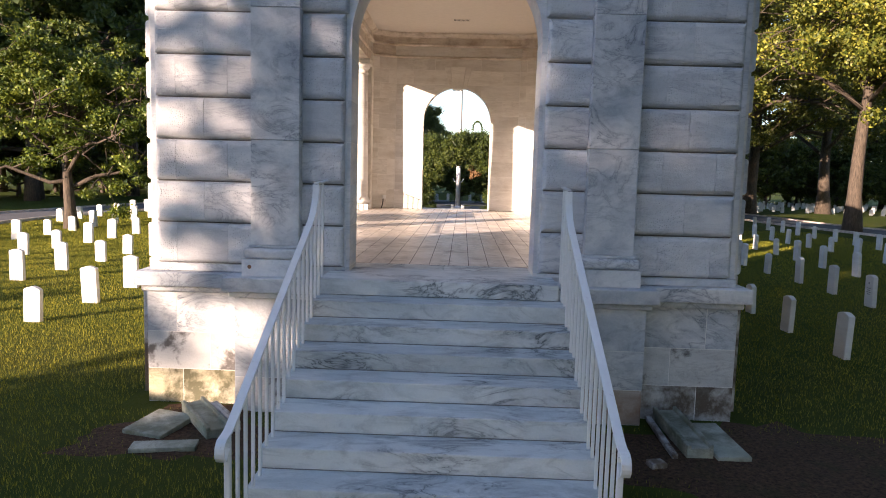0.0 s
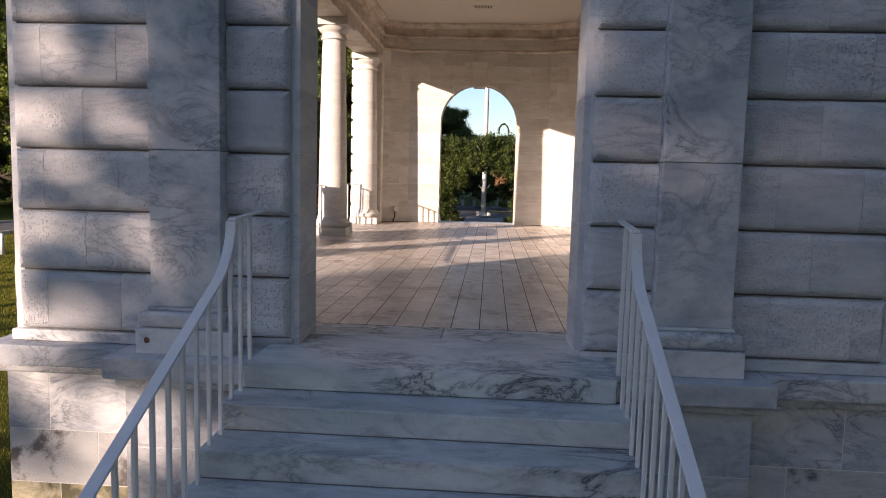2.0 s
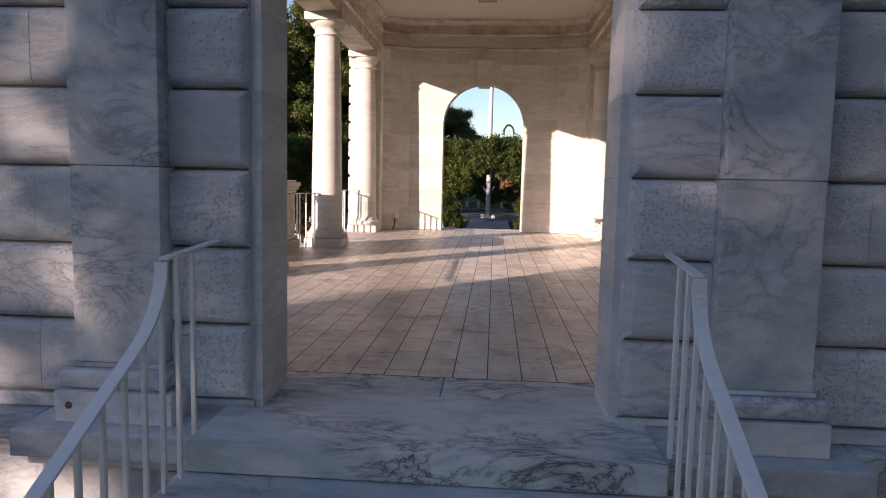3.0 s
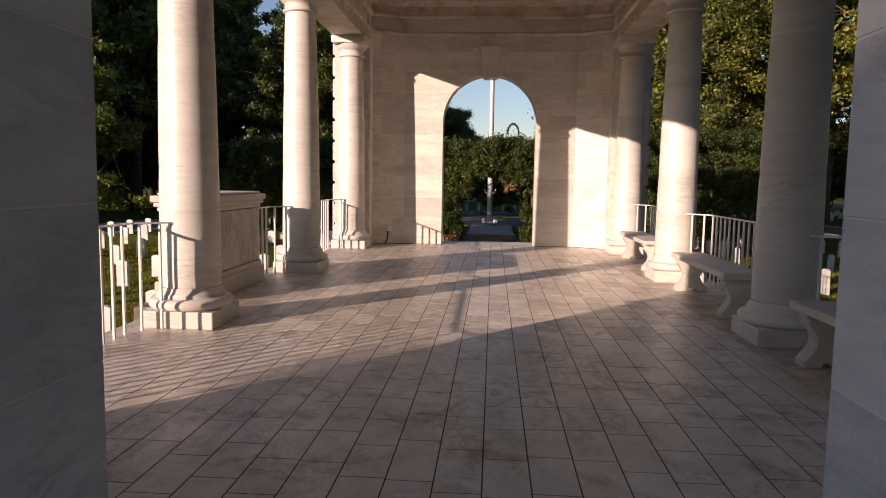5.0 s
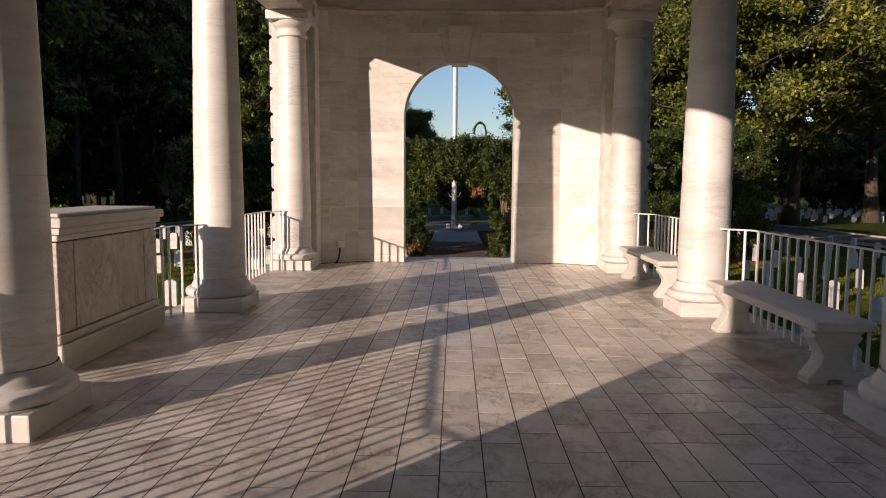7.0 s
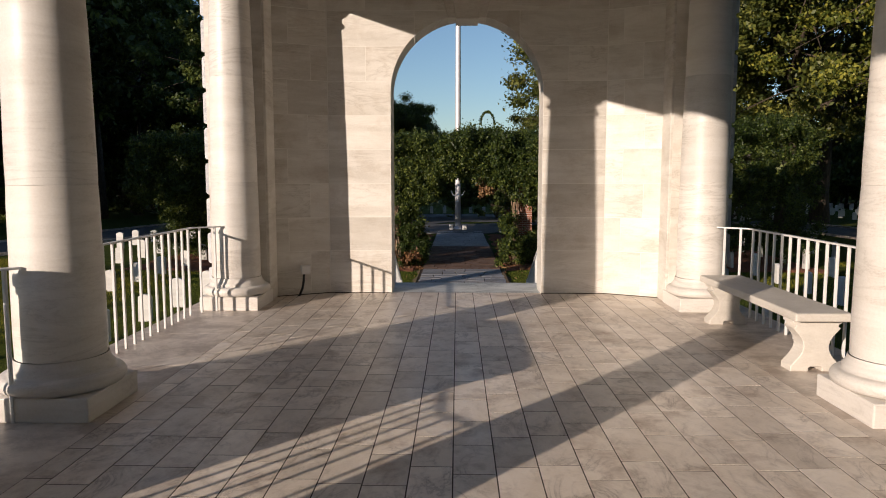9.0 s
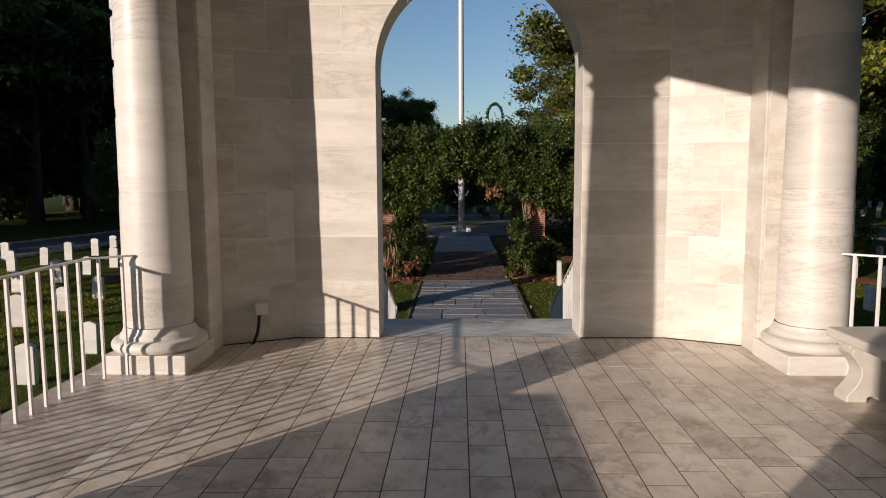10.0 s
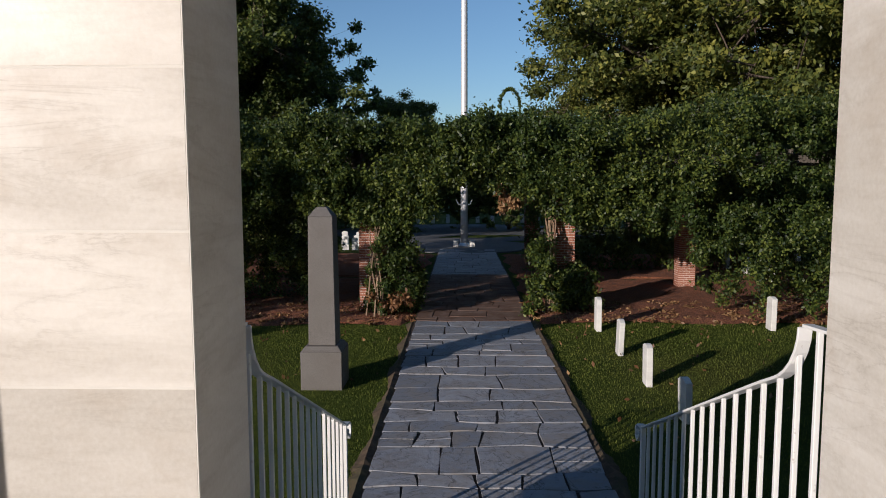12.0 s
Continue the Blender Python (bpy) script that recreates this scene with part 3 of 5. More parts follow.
facing(wall_far, -2.72, 14.735, -2.0, Y_END + 0.004, 0.0, 4.86, False, 4)
facing(wall_far, 2.0, Y_END + 0.004, 2.72, 14.735, 0.0, 4.86, False, 5)
# keystone: a raised wedge between two flat shoulders
def wedge(b0, b1, t0, t1, z0, z1, y0, y1):
    bm = bmesh.new()
    v = [bm.verts.new(p) for p in ((b0, y0, z0), (b1, y0, z0), (t1, y0, z1), (t0, y0, z1), (b0, y1, z0), (b1, y1, z0), (t1, y1, z1), (t0, y1, z1))]
    for f in ((0, 1, 2, 3), (7, 6, 5, 4), (0, 4, 5, 1), (1, 5, 6, 2), (2, 6, 7, 3), (3, 7, 4, 0)):
        bm.faces.new([v[i] for i in f])
    bmesh.ops.bevel(bm, geom=bm.edges[:], offset=0.006, segments=1, affect="EDGES")
    return bm


part("keystone", wedge(-0.16, 0.16, -0.25, 0.25, 3.90, 4.61, Y_END - 0.17, Y_END + 0.3), M_ASHLAR, wall_far)
part("keystone_shoulder", wedge(-0.27, -0.162, -0.44, -0.253, 3.94, 4.60, Y_END - 0.05, Y_END + 0.3), M_ASHLAR, wall_far)
part("keystone_shoulder", wedge(0.162, 0.27, 0.253, 0.44, 3.94, 4.60, Y_END - 0.05, Y_END + 0.3), M_ASHLAR, wall_far)

# ---- entablature and ceiling ----
ceiling = mesh_ob("ceiling", box(-2.9, 2.9, 0.6, 15.3, 5.66, 5.9, 0), M_PLASTER)
tagged(ceiling, "plain cream plaster ceiling of the pavilion", "ceiling", kind="structure")
entab = thing("entablature", "marble entablature with stepped mouldings round the pavilion", "entablature", kind="structure")
for s in (-1, 1):
    part("architrave", box(s * 2.74, s * 3.40, 0.6, 15.2, 4.605, 4.90, 0.008), M_CORNICE, entab)
    part("frieze", box(s * 2.79, s * 3.40, 0.6, 15.2, 4.902, 5.9, 0.006), M_CORNICE, entab)
    part("cornice_outer", box(s * 3.0, s * 3.85, 0.2, 15.5, 5.9, 6.2, 0.03, 2), M_SMOOTH, entab)
inner_line = [(-2.74, 0.7), (-2.74, 14.69), (-2.0, Y_END), (2.0, Y_END), (2.74, 14.69), (2.74, 0.7)]
part("string_moulding", sweep_path(inner_line, [(-0.05, 4.86), (0.03, 4.865), (0.055, 4.89), (0.055, 4.92), (0.02, 4.945), (-0.05, 4.95)]), M_CORNICE, entab)
part("upper_fascia", sweep_path(inner_line, [(-0.30, 4.95), (-0.03, 4.952), (-0.03, 5.24), (-0.30, 5.24)]), M_CORNICE, entab)
part("dentil_moulding", sweep_path(inner_line, [(-0.05, 5.24), (0.03, 5.242), (0.07, 5.27), (0.07, 5.31), (0.02, 5.33), (0.02, 5.52), (0.06, 5.54), (0.13, 5.58), (0.16, 5.62), (0.16, 5.67), (-0.30, 5.67), (-0.30, 5.24)]), M_CORNICE, entab)
roof = mesh_ob("roof", box(-3.8, 3.8, 0.05, 15.6, 6.202, 6.5, 0.05), M_SMOOTH)
tagged(roof, "flat stone roof slab of the pavilion", "roof", kind="structure")
vent = thing("ceiling_vent", "small slotted cream vent grille in the ceiling", "vent", at=(0.07, 13.0, 5.655))
part("vent_frame", box(-0.26, 0.26, -0.12, 0.12, -0.012, 0.0, 0.003), M_PLASTER, vent)
for k in range(12):
    part("slat", box(-0.22 + k * 0.038, -0.20 + k * 0.038, -0.09, 0.09, -0.02, -0.0125, 0.0), M_DARK, vent)


# ---- columns ----
def column(x, y):
    c = thing("column", "smooth white marble column on a square plinth", "column", "columns of the pavilion", at=(x, y, 0))
    part("plinth", box(-0.375, 0.375, -0.375, 0.375, 0.0, 0.175, 0.012, 2), M_COLUMN, c)
    torus = [(0.30, 0.177)] + [(0.375 + 0.055 * math.sin(a), 0.235 - 0.058 * math.cos(a)) for a in [math.pi * k / 10 for k in range(11)]] + [(0.35, 0.297), (0.352, 0.325), (0.335, 0.345), (0.322, 0.375), (0.316, 0.40)]
    part("base_moulding", lathe(torus, 56, caps=False), M_COLUMN, c, smooth=True)
    zs = [0.402, 1.64, 2.97, 4.17]
    for a, b in zip(zs, zs[1:]):
        prof = []
        for k in range(9):
            z = a + (b - a) * k / 8
            t = (z - 0.4) / 3.8
            r = 0.309 - 0.065 * (0.35 * t + 0.65 * t * t)
            e = 0.004 if k in (0, 8) else 0.0
            prof.append((r - e, z + (0.0 if k < 8 else -0.0015)))
        part("drum", lathe(prof, 56, caps=False), M_COLUMN, c, smooth=True)
    part("capital", lathe([(0.246, 4.172), (0.272, 4.18), (0.282, 4.20), (0.272, 4.22), (0.252, 4.228), (0.252, 4.31), (0.268, 4.325), (0.30, 4.35), (0.335, 4.40), (0.352, 4.445)], 56, caps=False), M_COLUMN, c, smooth=True)
    part("abacus", box(-0.375, 0.375, -0.375, 0.375, 4.447, 4.603, 0.012, 2), M_COLUMN, c)
    return c


COL_Y = [1.52, 5.66, 9.93, 14.03]
turns = random.Random(3)
first_col = column(-3.05, COL_Y[0])
for s in (-1, 1):
    for y in COL_Y:
        if (s, y) != (-1, COL_Y[0]):
            copy_thing(first_col, pose(s * 3.05, y, 0, 0, 0, turns.choice((0, 90, 180, 270))))


# ---- railings between the columns ----
BAR = 0.025


def baluster_mesh(h):
    bm = box(-BAR / 2, BAR / 2, -BAR / 2, BAR / 2, 0, h, 0.003)
    me = bpy.data.meshes.new("baluster")
    bm.to_mesh(me)
    bm.free()
    me.materials.append(M_RAIL)
    return me


BAL = baluster_mesh(1.065)


def railing(points, label, skip=()):
    """A level railing along plan points: a flat handrail and square balusters down to the floor."""
    r = thing("railing", label, "railing", "railings of the pavilion", at=(points[0][0], points[0][1], 0))
    ox, oy = points[0]
    part("handrail", strip([(x - ox, y - oy, 1.075) for x, y in points], 0.045, 0.016), M_RAIL, r)
    p = [Vector(q) for q in points]
    for a, b in zip(p, p[1:]):
        n = max(1, round((b - a).length / 0.19))
        for k in range(n):
            q = a + (b - a) * (k + (0.5 if (b - a).length < 0.5 else 0.3)) / n
            ob = new("baluster", BAL)
            ob.parent = r
            ob.location = (q.x - ox, q.y - oy, 0.001)
    return r


for s in (-1, 1):
    for k, (a, b) in enumerate(zip(COL_Y, COL_Y[1:])):
        first, last = [(s * 3.13, a + 0.31), (s * 3.42, a + 0.56)], [(s * 3.42, b - 0.56), (s * 3.13, b - 0.31)]
        if s < 0 and k == 1:
            railing(first + [(s * 3.42, 6.74)], "short white painted steel railing beside the marble chest")
            railing([(s * 3.42, 8.80)] + last, "short white painted steel railing beside the marble chest")
        else:
            railing(first + last, "white painted steel railing between two marble columns")


# ---- the marble chest on the open side ----
def chest():
    c = thing("marble_chest", "large panelled marble chest with a moulded lid, beside the railing", "chest", at=(-3.66, 7.77, 0))
    c.scale = (1, 0.91, 1)
    part("base", box(-0.36, 0.36, -1.10, 1.10, 0.0, 0.24, 0.012), M_BENCH, c)
    part("base_moulding", box(-0.33, 0.33, -1.07, 1.07, 0.24, 0.315, 0.03, 3), M_BENCH, c)
    part("core", box(-0.28, 0.28, -1.0, 1.0, 0.3, 1.10, 0), M_GROUT, c)
    for a, b in ((-1.02, -0.748), (-0.732, 0.73), (0.746, 1.02)):
        part("side_panel", box(0.2, 0.305, a, b, 0.325, 1.092, 0.006), M_PANEL, c)
        part("side_panel", box(-0.305, -0.2, a, b, 0.325, 1.092, 0.006), M_PANEL, c)
    part("end_panel", box(-0.199, 0.199, -1.02, -0.9, 0.317, 1.10, 0.005), M_PANEL, c)
    part("end_panel", box(-0.199, 0.199, 0.9, 1.02, 0.317, 1.10, 0.005), M_PANEL, c)
    part("lid_moulding", box(-0.33, 0.33, -1.045, 1.045, 1.102, 1.16, 0.025, 3), M_BENCH, c)
    part("lid_moulding", box(-0.36, 0.36, -1.075, 1.075, 1.162, 1.215, 0.012, 2), M_BENCH, c)
    part("lid", box(-0.39, 0.39, -1.105, 1.105, 1.217, 1.30, 0.018, 3), M_BENCH, c)
    part("lid_slab", box(-0.33, 0.33, -1.02, 1.02, 1.302, 1.335, 0.008), M_BENCH, c)


chest()


# ---- benches ----
def bench(x, y):
    b = thing("bench", "marble bench with scrolled legs against the railing", "bench", "benches along the railing", at=(x, y, 0))
    part("seat", box(-0.245, 0.245, -1.19, 1.19, 0.462, 0.538, 0.02, 3), M_BENCH, b)
    prof = [(0.215, 0.0), (0.215, 0.05), (0.208, 0.058)]
    prof += [(0.208 - 0.098 * math.sin(math.pi * k / 12), 0.06 + 0.325 * k / 12) for k in range(1, 12)]
    prof += [(0.205, 0.385), (0.185, 0.40), (0.185, 0.415), (0.215, 0.43), (0.215, 0.46)]
    for yc in (-0.98, 0.98):
        bm = bmesh.new()
        foot = [(0.06, 0.0), (0.06, 0.03), (0.045, 0.042), (-0.045, 0.042), (-0.06, 0.03), (-0.06, 0.0)]
        rim = [(x1, z) for x1, z in prof] + [(-x1, z) for x1, z in prof[::-1]] + [(x1, z) for x1, z in foot[::-1]]
        a = [bm.verts.new((x1, yc - 0.095, z)) for x1, z in rim]
        c = [bm.verts.new((x1, yc + 0.095, z)) for x1, z in rim]
        n = len(rim)
        for k in range(n):
            bm.faces.new((a[k], a[(k + 1) % n], c[(k + 1) % n], c[k]))
        bm.faces.new(a[::-1])
        bm.faces.new(c)
        bmesh.ops.recalc_face_normals(bm, faces=bm.faces[:])
        bmesh.ops.bevel(bm, geom=[e for e in bm.edges if abs(e.verts[0].co.y - e.verts[1].co.y) < 1e-6], offset=0.006, segments=1, affect="EDGES")
        part("leg", bm, M_BENCH, b)
    return b


for y in (3.68, 7.82, 12.05):
    bench(3.01, y)


# ---- steps and their railings ----
RISE, GO, NSTEP = 0.173, 0.345, 9


def stair(name, y0, out, label):
    """Slabs with worn, rounded noses; each lies on the back of the next one down, with a thin dark bed between."""
    st = thing(name, label, "steps", kind="structure", at=(0, y0, 0))
    for k in range(1, NSTEP):
        z = -RISE * k
        a, b = out * (GO * (k - 1)) - out * 0.04, out * GO * k
        part("step", box(-1.30, 1.35, min(a, b), max(a, b), z - RISE + 0.006, z, 0.014, 3), M_STEP, st)
        c, d = out * (GO * (k - 1)) - out * 0.06, out * (GO * k) - out * 0.004
        part("step_bed", box(-1.295, 1.345, min(c, d), max(c, d), z - RISE, z - RISE + 0.0065, 0), M_SHADEJOINT, st)
    part("step_core", box(-1.30, 1.34, min(0, out * 0.2), max(0, out * 0.2), GROUND, -0.18, 0), M_CORE, st)
    for k in range(1, NSTEP):
        a, b = out * GO * (k - 1), out * GO * k
        part("step_core", box(-1.295, 1.345, min(a, b), max(a, b) - 0.004, GROUND - 0.2, -RISE * (k + 1) - 0.001, 0), M_BASE, st)
    return st


stair("front_steps", -0.60, -1, "broad flight of veined grey-white marble steps")
stair("garden_steps", 16.14, 1, "flight of marble steps down to the garden")


def band(points, width, thick):
    """A flat bar along points of one upright plane, its width across that plane."""
    bm = bmesh.new()
    pts = [Vector(p) for p in points]
    rings = []
    for i, p in enumerate(pts):
        way = (pts[min(i + 1, len(pts) - 1)] - pts[max(i - 1, 0)]).normalized()
        up = Vector((1, 0, 0)).cross(way).normalized()
        rings.append([bm.verts.new(p + Vector((a, 0, 0)) + up * c) for a, c in ((-width / 2, -thick / 2), (width / 2, -thick / 2), (width / 2, thick / 2), (-width / 2, thick / 2))])
    for a, b in zip(rings, rings[1:]):
        for k in range(4):
            bm.faces.new((a[k], a[(k + 1) % 4], b[(k + 1) % 4], b[k]))
    bm.faces.new(rings[0][::-1])
    bm.faces.new(rings[-1])
    bmesh.ops.recalc_face_normals(bm, faces=bm.faces[:])
    bmesh.ops.bevel(bm, geom=[e for e in bm.edges if len(e.link_faces) == 2 and e.calc_face_angle(0.0) > 1.2], offset=0.003, segments=1, affect="EDGES")
    return bm


def stair_rail(x, y0, out, group, nose, lift=0.0):
    """Handrail that meets the wall, drops in a goose-neck, follows the steps and ends in a scroll. y0: the neck; nose: the edge of the top landing."""
    r = thing("stair_railing", "white painted steel stair railing with a curled end", "railing", group, at=(x, y0, 0))
    s = 1 if x > 0 else -1
    arm = [(s * 0.05, -out * (0.80 if out < 0 else 0.6), 1.03), (0, -out * 0.005, 1.012)]
    neck = [(0, out * 0.015, 1.0), (0, out * 0.022, 0.93), (0, out * 0.045, 0.86), (0, out * 0.085, 0.79), (0, out * 0.14, 0.725), (0, out * 0.20, 0.675), (0, out * 0.28, 0.628), (0, out * 0.40, 0.57)]
    neck = [(a, b, c + lift * min(1.0, 0.6 + k * 0.06)) for k, (a, b, c) in enumerate(neck)]
    arm = [(a, b, c + lift * 0.6) for a, b, c in arm]
    slope = (RISE / GO) if not lift else 0.468
    run = 2.66
    path = neck + [(0, out * (0.40 + (run - 0.40) * k / 8), neck[-1][2] - slope * (run - 0.40) * k / 8) for k in range(1, 9)]
    ey, ez = run, path[-1][2]
    flare = [(0.05, -0.018), (0.10, -0.028), (0.14, -0.031)]
    tail = [(0, out * (ey + a), ez + b) for a, b in flare]
    r0, cy, cz = 0.075, ey + 0.14, ez - 0.031 - 0.075
    tail += [(0, out * (cy + r0 * math.sin(a)), cz + r0 * math.cos(a)) for a in [0.4 * k for k in range(1, 8)]]
    tail += [(0, out * (cy + 0.045 * math.sin(a)), cz + 0.012 + 0.045 * math.cos(a)) for a in (3.6, 4.3, 5.2)]
    part("wall_arm", strip(arm, 0.05, 0.014), M_RAIL, r)
    part("handrail", band(path + tail, 0.066, 0.016), M_RAIL, r)
    line = [(abs(p[1]), p[2]) for p in path + tail[:3]]
    d = -0.33 if out < 0 else -0.12
    while d < run - 0.02:
        zt = 1.012 + lift * 0.6 if d <= 0.02 else float(np.interp(d, [q[0] for q in line], [q[1] for q in line]))
        past = (y0 + out * d - nose) * out
        step = 0 if past < 0 else int(past / GO) + 1
        part("baluster", box(-BAR / 2, BAR / 2, out * d - BAR / 2, out * d + BAR / 2, -RISE * step + 0.001, zt, 0.003), M_RAIL, r)
        d += 0.178
    past = (y0 + out * (run + 0.06) - nose) * out
    foot = max(GROUND + 0.02, -RISE * (int(past / GO) + 1))
    part("newel", box(-0.02, 0.02, out * (run + 0.06) - 0.02, out * (run + 0.06) + 0.02, foot, ez - 0.02, 0.003), M_RAIL, r)


for x in (-1.25, 1.318):
    stair_rail(x, -0.82, -1, "railings of the front steps", -0.60)
for x in (-1.29, 1.31):
    stair_rail(x, 16.18, 1, "railings of the garden steps", 16.14, 0.15)


# ---- junction box on the wall ----
jb = thing("junction_box", "small white electrical box with a cable on the wall", "electrical box", at=(-2.32, 14.845, 0.375))
part("box_body", box(-0.065, 0.065, -0.05, 0.03, -0.06, 0.065, 0.008), M_RAIL, jb)
part("cable", tube([(-0.02, 0, -0.05), (-0.03, -0.01, -0.16), (-0.05, -0.02, -0.26), (-0.09, -0.01, -0.36), (-0.12, 0.02, -0.40)], [0.017] * 5), M_DARK, jb)
jb.rotation_euler = (0, 0, radians(26))


# ---- headstones ----
def headstone_mesh(w, h, d, rise):
    bm = bmesh.new()
    rim = [(-w / 2, -0.15), (-w / 2, h - rise)] + [(-w / 2 + w * k / 8, h - rise + rise * math.sin(math.pi * k / 8)) for k in range(1, 8)] + [(w / 2, h - rise), (w / 2, -0.15)]
    a = [bm.verts.new((x, -d / 2, z)) for x, z in rim]
    b = [bm.verts.new((x, d / 2, z)) for x, z in rim]
    n = len(rim)
    for k in range(n):
        bm.faces.new((a[k], a[(k + 1) % n], b[(k + 1) % n], b[k]))
    bm.faces.new(a[::-1])
    bm.faces.new(b)
    bmesh.ops.recalc_face_normals(bm, faces=bm.faces[:])
    bmesh.ops.bevel(bm, geom=bm.edges[:], offset=0.007, segments=1, affect="EDGES")
    me = bpy.data.meshes.new("headstone")
    bm.to_mesh(me)
    bm.free()
    me.materials.append(M_STONE)
    return me


M_CUT = paint("cut_lettering", (0.30, 0.30, 0.30), 0.9)
HS = [headstone_mesh(0.31, 0.68, 0.10, 0.05), headstone_mesh(0.30, 0.62, 0.10, 0.055), headstone_mesh(0.32, 0.74, 0.11, 0.045)]
rnd = random.Random(11)


def headstone(x, y, face=0.0):
    ob = new("headstone", rnd.choice(HS))
    ob.matrix_basis = pose(x, y, ground_z(x, y), rnd.uniform(-2, 2), rnd.uniform(-2, 2), face + rnd.uniform(-3, 3))
    return tagged(ob, "upright white marble headstone standing in the lawn", "headstone", "headstones in rows")


for xs, y0, y1 in ((-7.15, 3.8, 30), (-10.1, 2.5, 40), (-12.9, 5.2, 40), (-15.9, 4.0, 42), (-18.6, 4.0, 36), (6.45, 3.2, 20.5), (9.72, 4.4, 40), (12.25, 4.2, 42), (15.2, 4.0, 42), (18.2, 4.0, 36)):
    y = y0
    while y < y1:
        blocked = xs < -16 and abs(y - 21.3) < 1
        if not blocked:
            stone = headstone(xs + rnd.uniform(-0.06, 0.06), y + rnd.uniform(-0.06, 0.06), -90.0 if xs > 0 else 0.0)
            if xs == 9.72 and abs(y - 8.06) < 0.3:
                for z, w in ((0.52, 0.05), (0.42, 0.17), (0.375, 0.13), (0.33, 0.18), (0.285, 0.12)):
                    part("inscription", box(-w / 2, w / 2, -0.056, -0.049, z, z + (0.05 if w < 0.1 else 0.018), 0.0), M_CUT, stone, "weathered grey engraved lines")
        y += 1.83
for x, y in ((2.85, 22.5), (2.77, 24.16), (2.74, 26.05), (2.74, 28.13), (6.58, 28.32)):
    headstone(x, y, -90.0)


# ---- the garden: path, obelisk, flagpole ----
def slate(name):
    n = Nodes(name)
    co = n.place()
    r = n.add("ObjectInfo").outputs["Random"]
    a = n.noise(co, 3.0, 6, 0.65, 0.8).outputs[0]
    col = n.mix(n.ramp(r, (0.0, 0.0), (1.0, 1.0)), (0.20, 0.22, 0.26), (0.36, 0.37, 0.40))
    col = n.mix(n.ramp(a, (0.40, 0.0), (0.65, 0.8)), col, (0.25, 0.225, 0.20))
    line = n.math("ABSOLUTE", n.math("SUBTRACT", n.noise(co, 1.5, 5, 0.6, 1.0).outputs[0], 0.5))
    col = n.mix(n.ramp(line, (0.0, 0.8), (0.012, 0.0)), col, (0.07, 0.065, 0.06))
    col = n.mix(n.ramp(n.noise(co, 11, 6, 0.7).outputs[0], (0.52, 0.0), (0.7, 0.6)), col, (0.12, 0.125, 0.135))
    return n.done(col, 0.58, n.noise(co, 14, 6, 0.6).outputs[0], 0.5, 0.012)


def mulch(name):
    n = Nodes(name)
    co = n.place(shift=False)
    a = n.noise(co, 22, 5, 0.7, 0.6).outputs[0]
    return n.done(n.mix(n.ramp(a, (0.35, 0.0), (0.65, 1.0)), (0.085, 0.027, 0.014), (0.36, 0.13, 0.06)), 0.95, a, 1.0, 0.05)


def granite(name):
    n = Nodes(name)
    co = n.place()
    a = n.noise(co, 160, 3, 0.8).outputs[0]
    b = n.noise(co, 2.5, 5).outputs[0]
    col = n.mix(n.ramp(a, (0.35, 0.0), (0.65, 1.0)), (0.075, 0.068, 0.064), (0.21, 0.195, 0.18))
    return n.done(n.mix(n.ramp(b, (0.4, 0.0), (0.75, 0.4)), col, (0.10, 0.085, 0.07)), 0.75, a, 0.2, 0.004)


def brickwork(name):
    n = Nodes(name)
    co = n.place()
    r = n.add("NewGeometry").outputs["Random Per Island"]
    a = n.noise(co, 30, 5, 0.7).outputs[0]
    col = n.mix(r, (0.24, 0.075, 0.045), (0.36, 0.14, 0.085))
    return n.done(n.mix(0.4, col, n.ramp(a, (0.3, (0.16, 0.06, 0.04)), (0.7, (0.42, 0.2, 0.13)))), 0.9, a, 0.6, 0.006)


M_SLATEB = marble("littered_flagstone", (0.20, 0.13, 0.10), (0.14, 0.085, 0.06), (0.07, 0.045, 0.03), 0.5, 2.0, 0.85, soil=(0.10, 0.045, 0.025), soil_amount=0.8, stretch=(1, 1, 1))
M_SLATE, M_MULCH, M_GRANITE, M_BRICK = slate("slate"), mulch("mulch"), granite("granite"), brickwork("brick")
M_EDGE = marble("leafy_soil", (0.12, 0.075, 0.045), (0.07, 0.045, 0.027), (0.04, 0.03, 0.018), 0.4, 6.0, 0.95, soil=(0.05, 0.055, 0.018), soil_amount=0.5, stretch=(1, 1, 1))
M_SOIL = paint("bare_soil", (0.055, 0.036, 0.024), 0.95)
M_STEEL = paint("pole_white", (0.84, 0.84, 0.85), 0.32, 0.35)
M_DRY = leaf("dry_leaves", (0.12, 0.055, 0.025), (0.25, 0.125, 0.055), (0.38, 0.235, 0.11))


def outline_plate(pts, z0, z1, material, name, parent, lift=0.0):
    """A flat stone from an outline, with a rounded rim."""
    n = len(pts)
    cx, cy = sum(p[0] for p in pts) / n, sum(p[1] for p in pts) / n
    inner = [(cx + (x - cx) * (1 - 0.008), cy + (y - cy) * (1 - 0.008)) for x, y in pts]
    verts = [(x, y, z0) for x, y in pts] + [(x, y, z1 - 0.003) for x, y in pts] + [(x, y, z1) for x, y in inner]
    faces = [tuple(range(2 * n, 3 * n))]
    for o in (0, n):
        faces += [(o + k, o + (k + 1) % n, o + n + (k + 1) % n, o + n + k) for k in range(n)]
    return rows_mesh(name, [(x - cx, y - cy, z) for x, y, z in verts], faces, material, parent), (cx, cy)


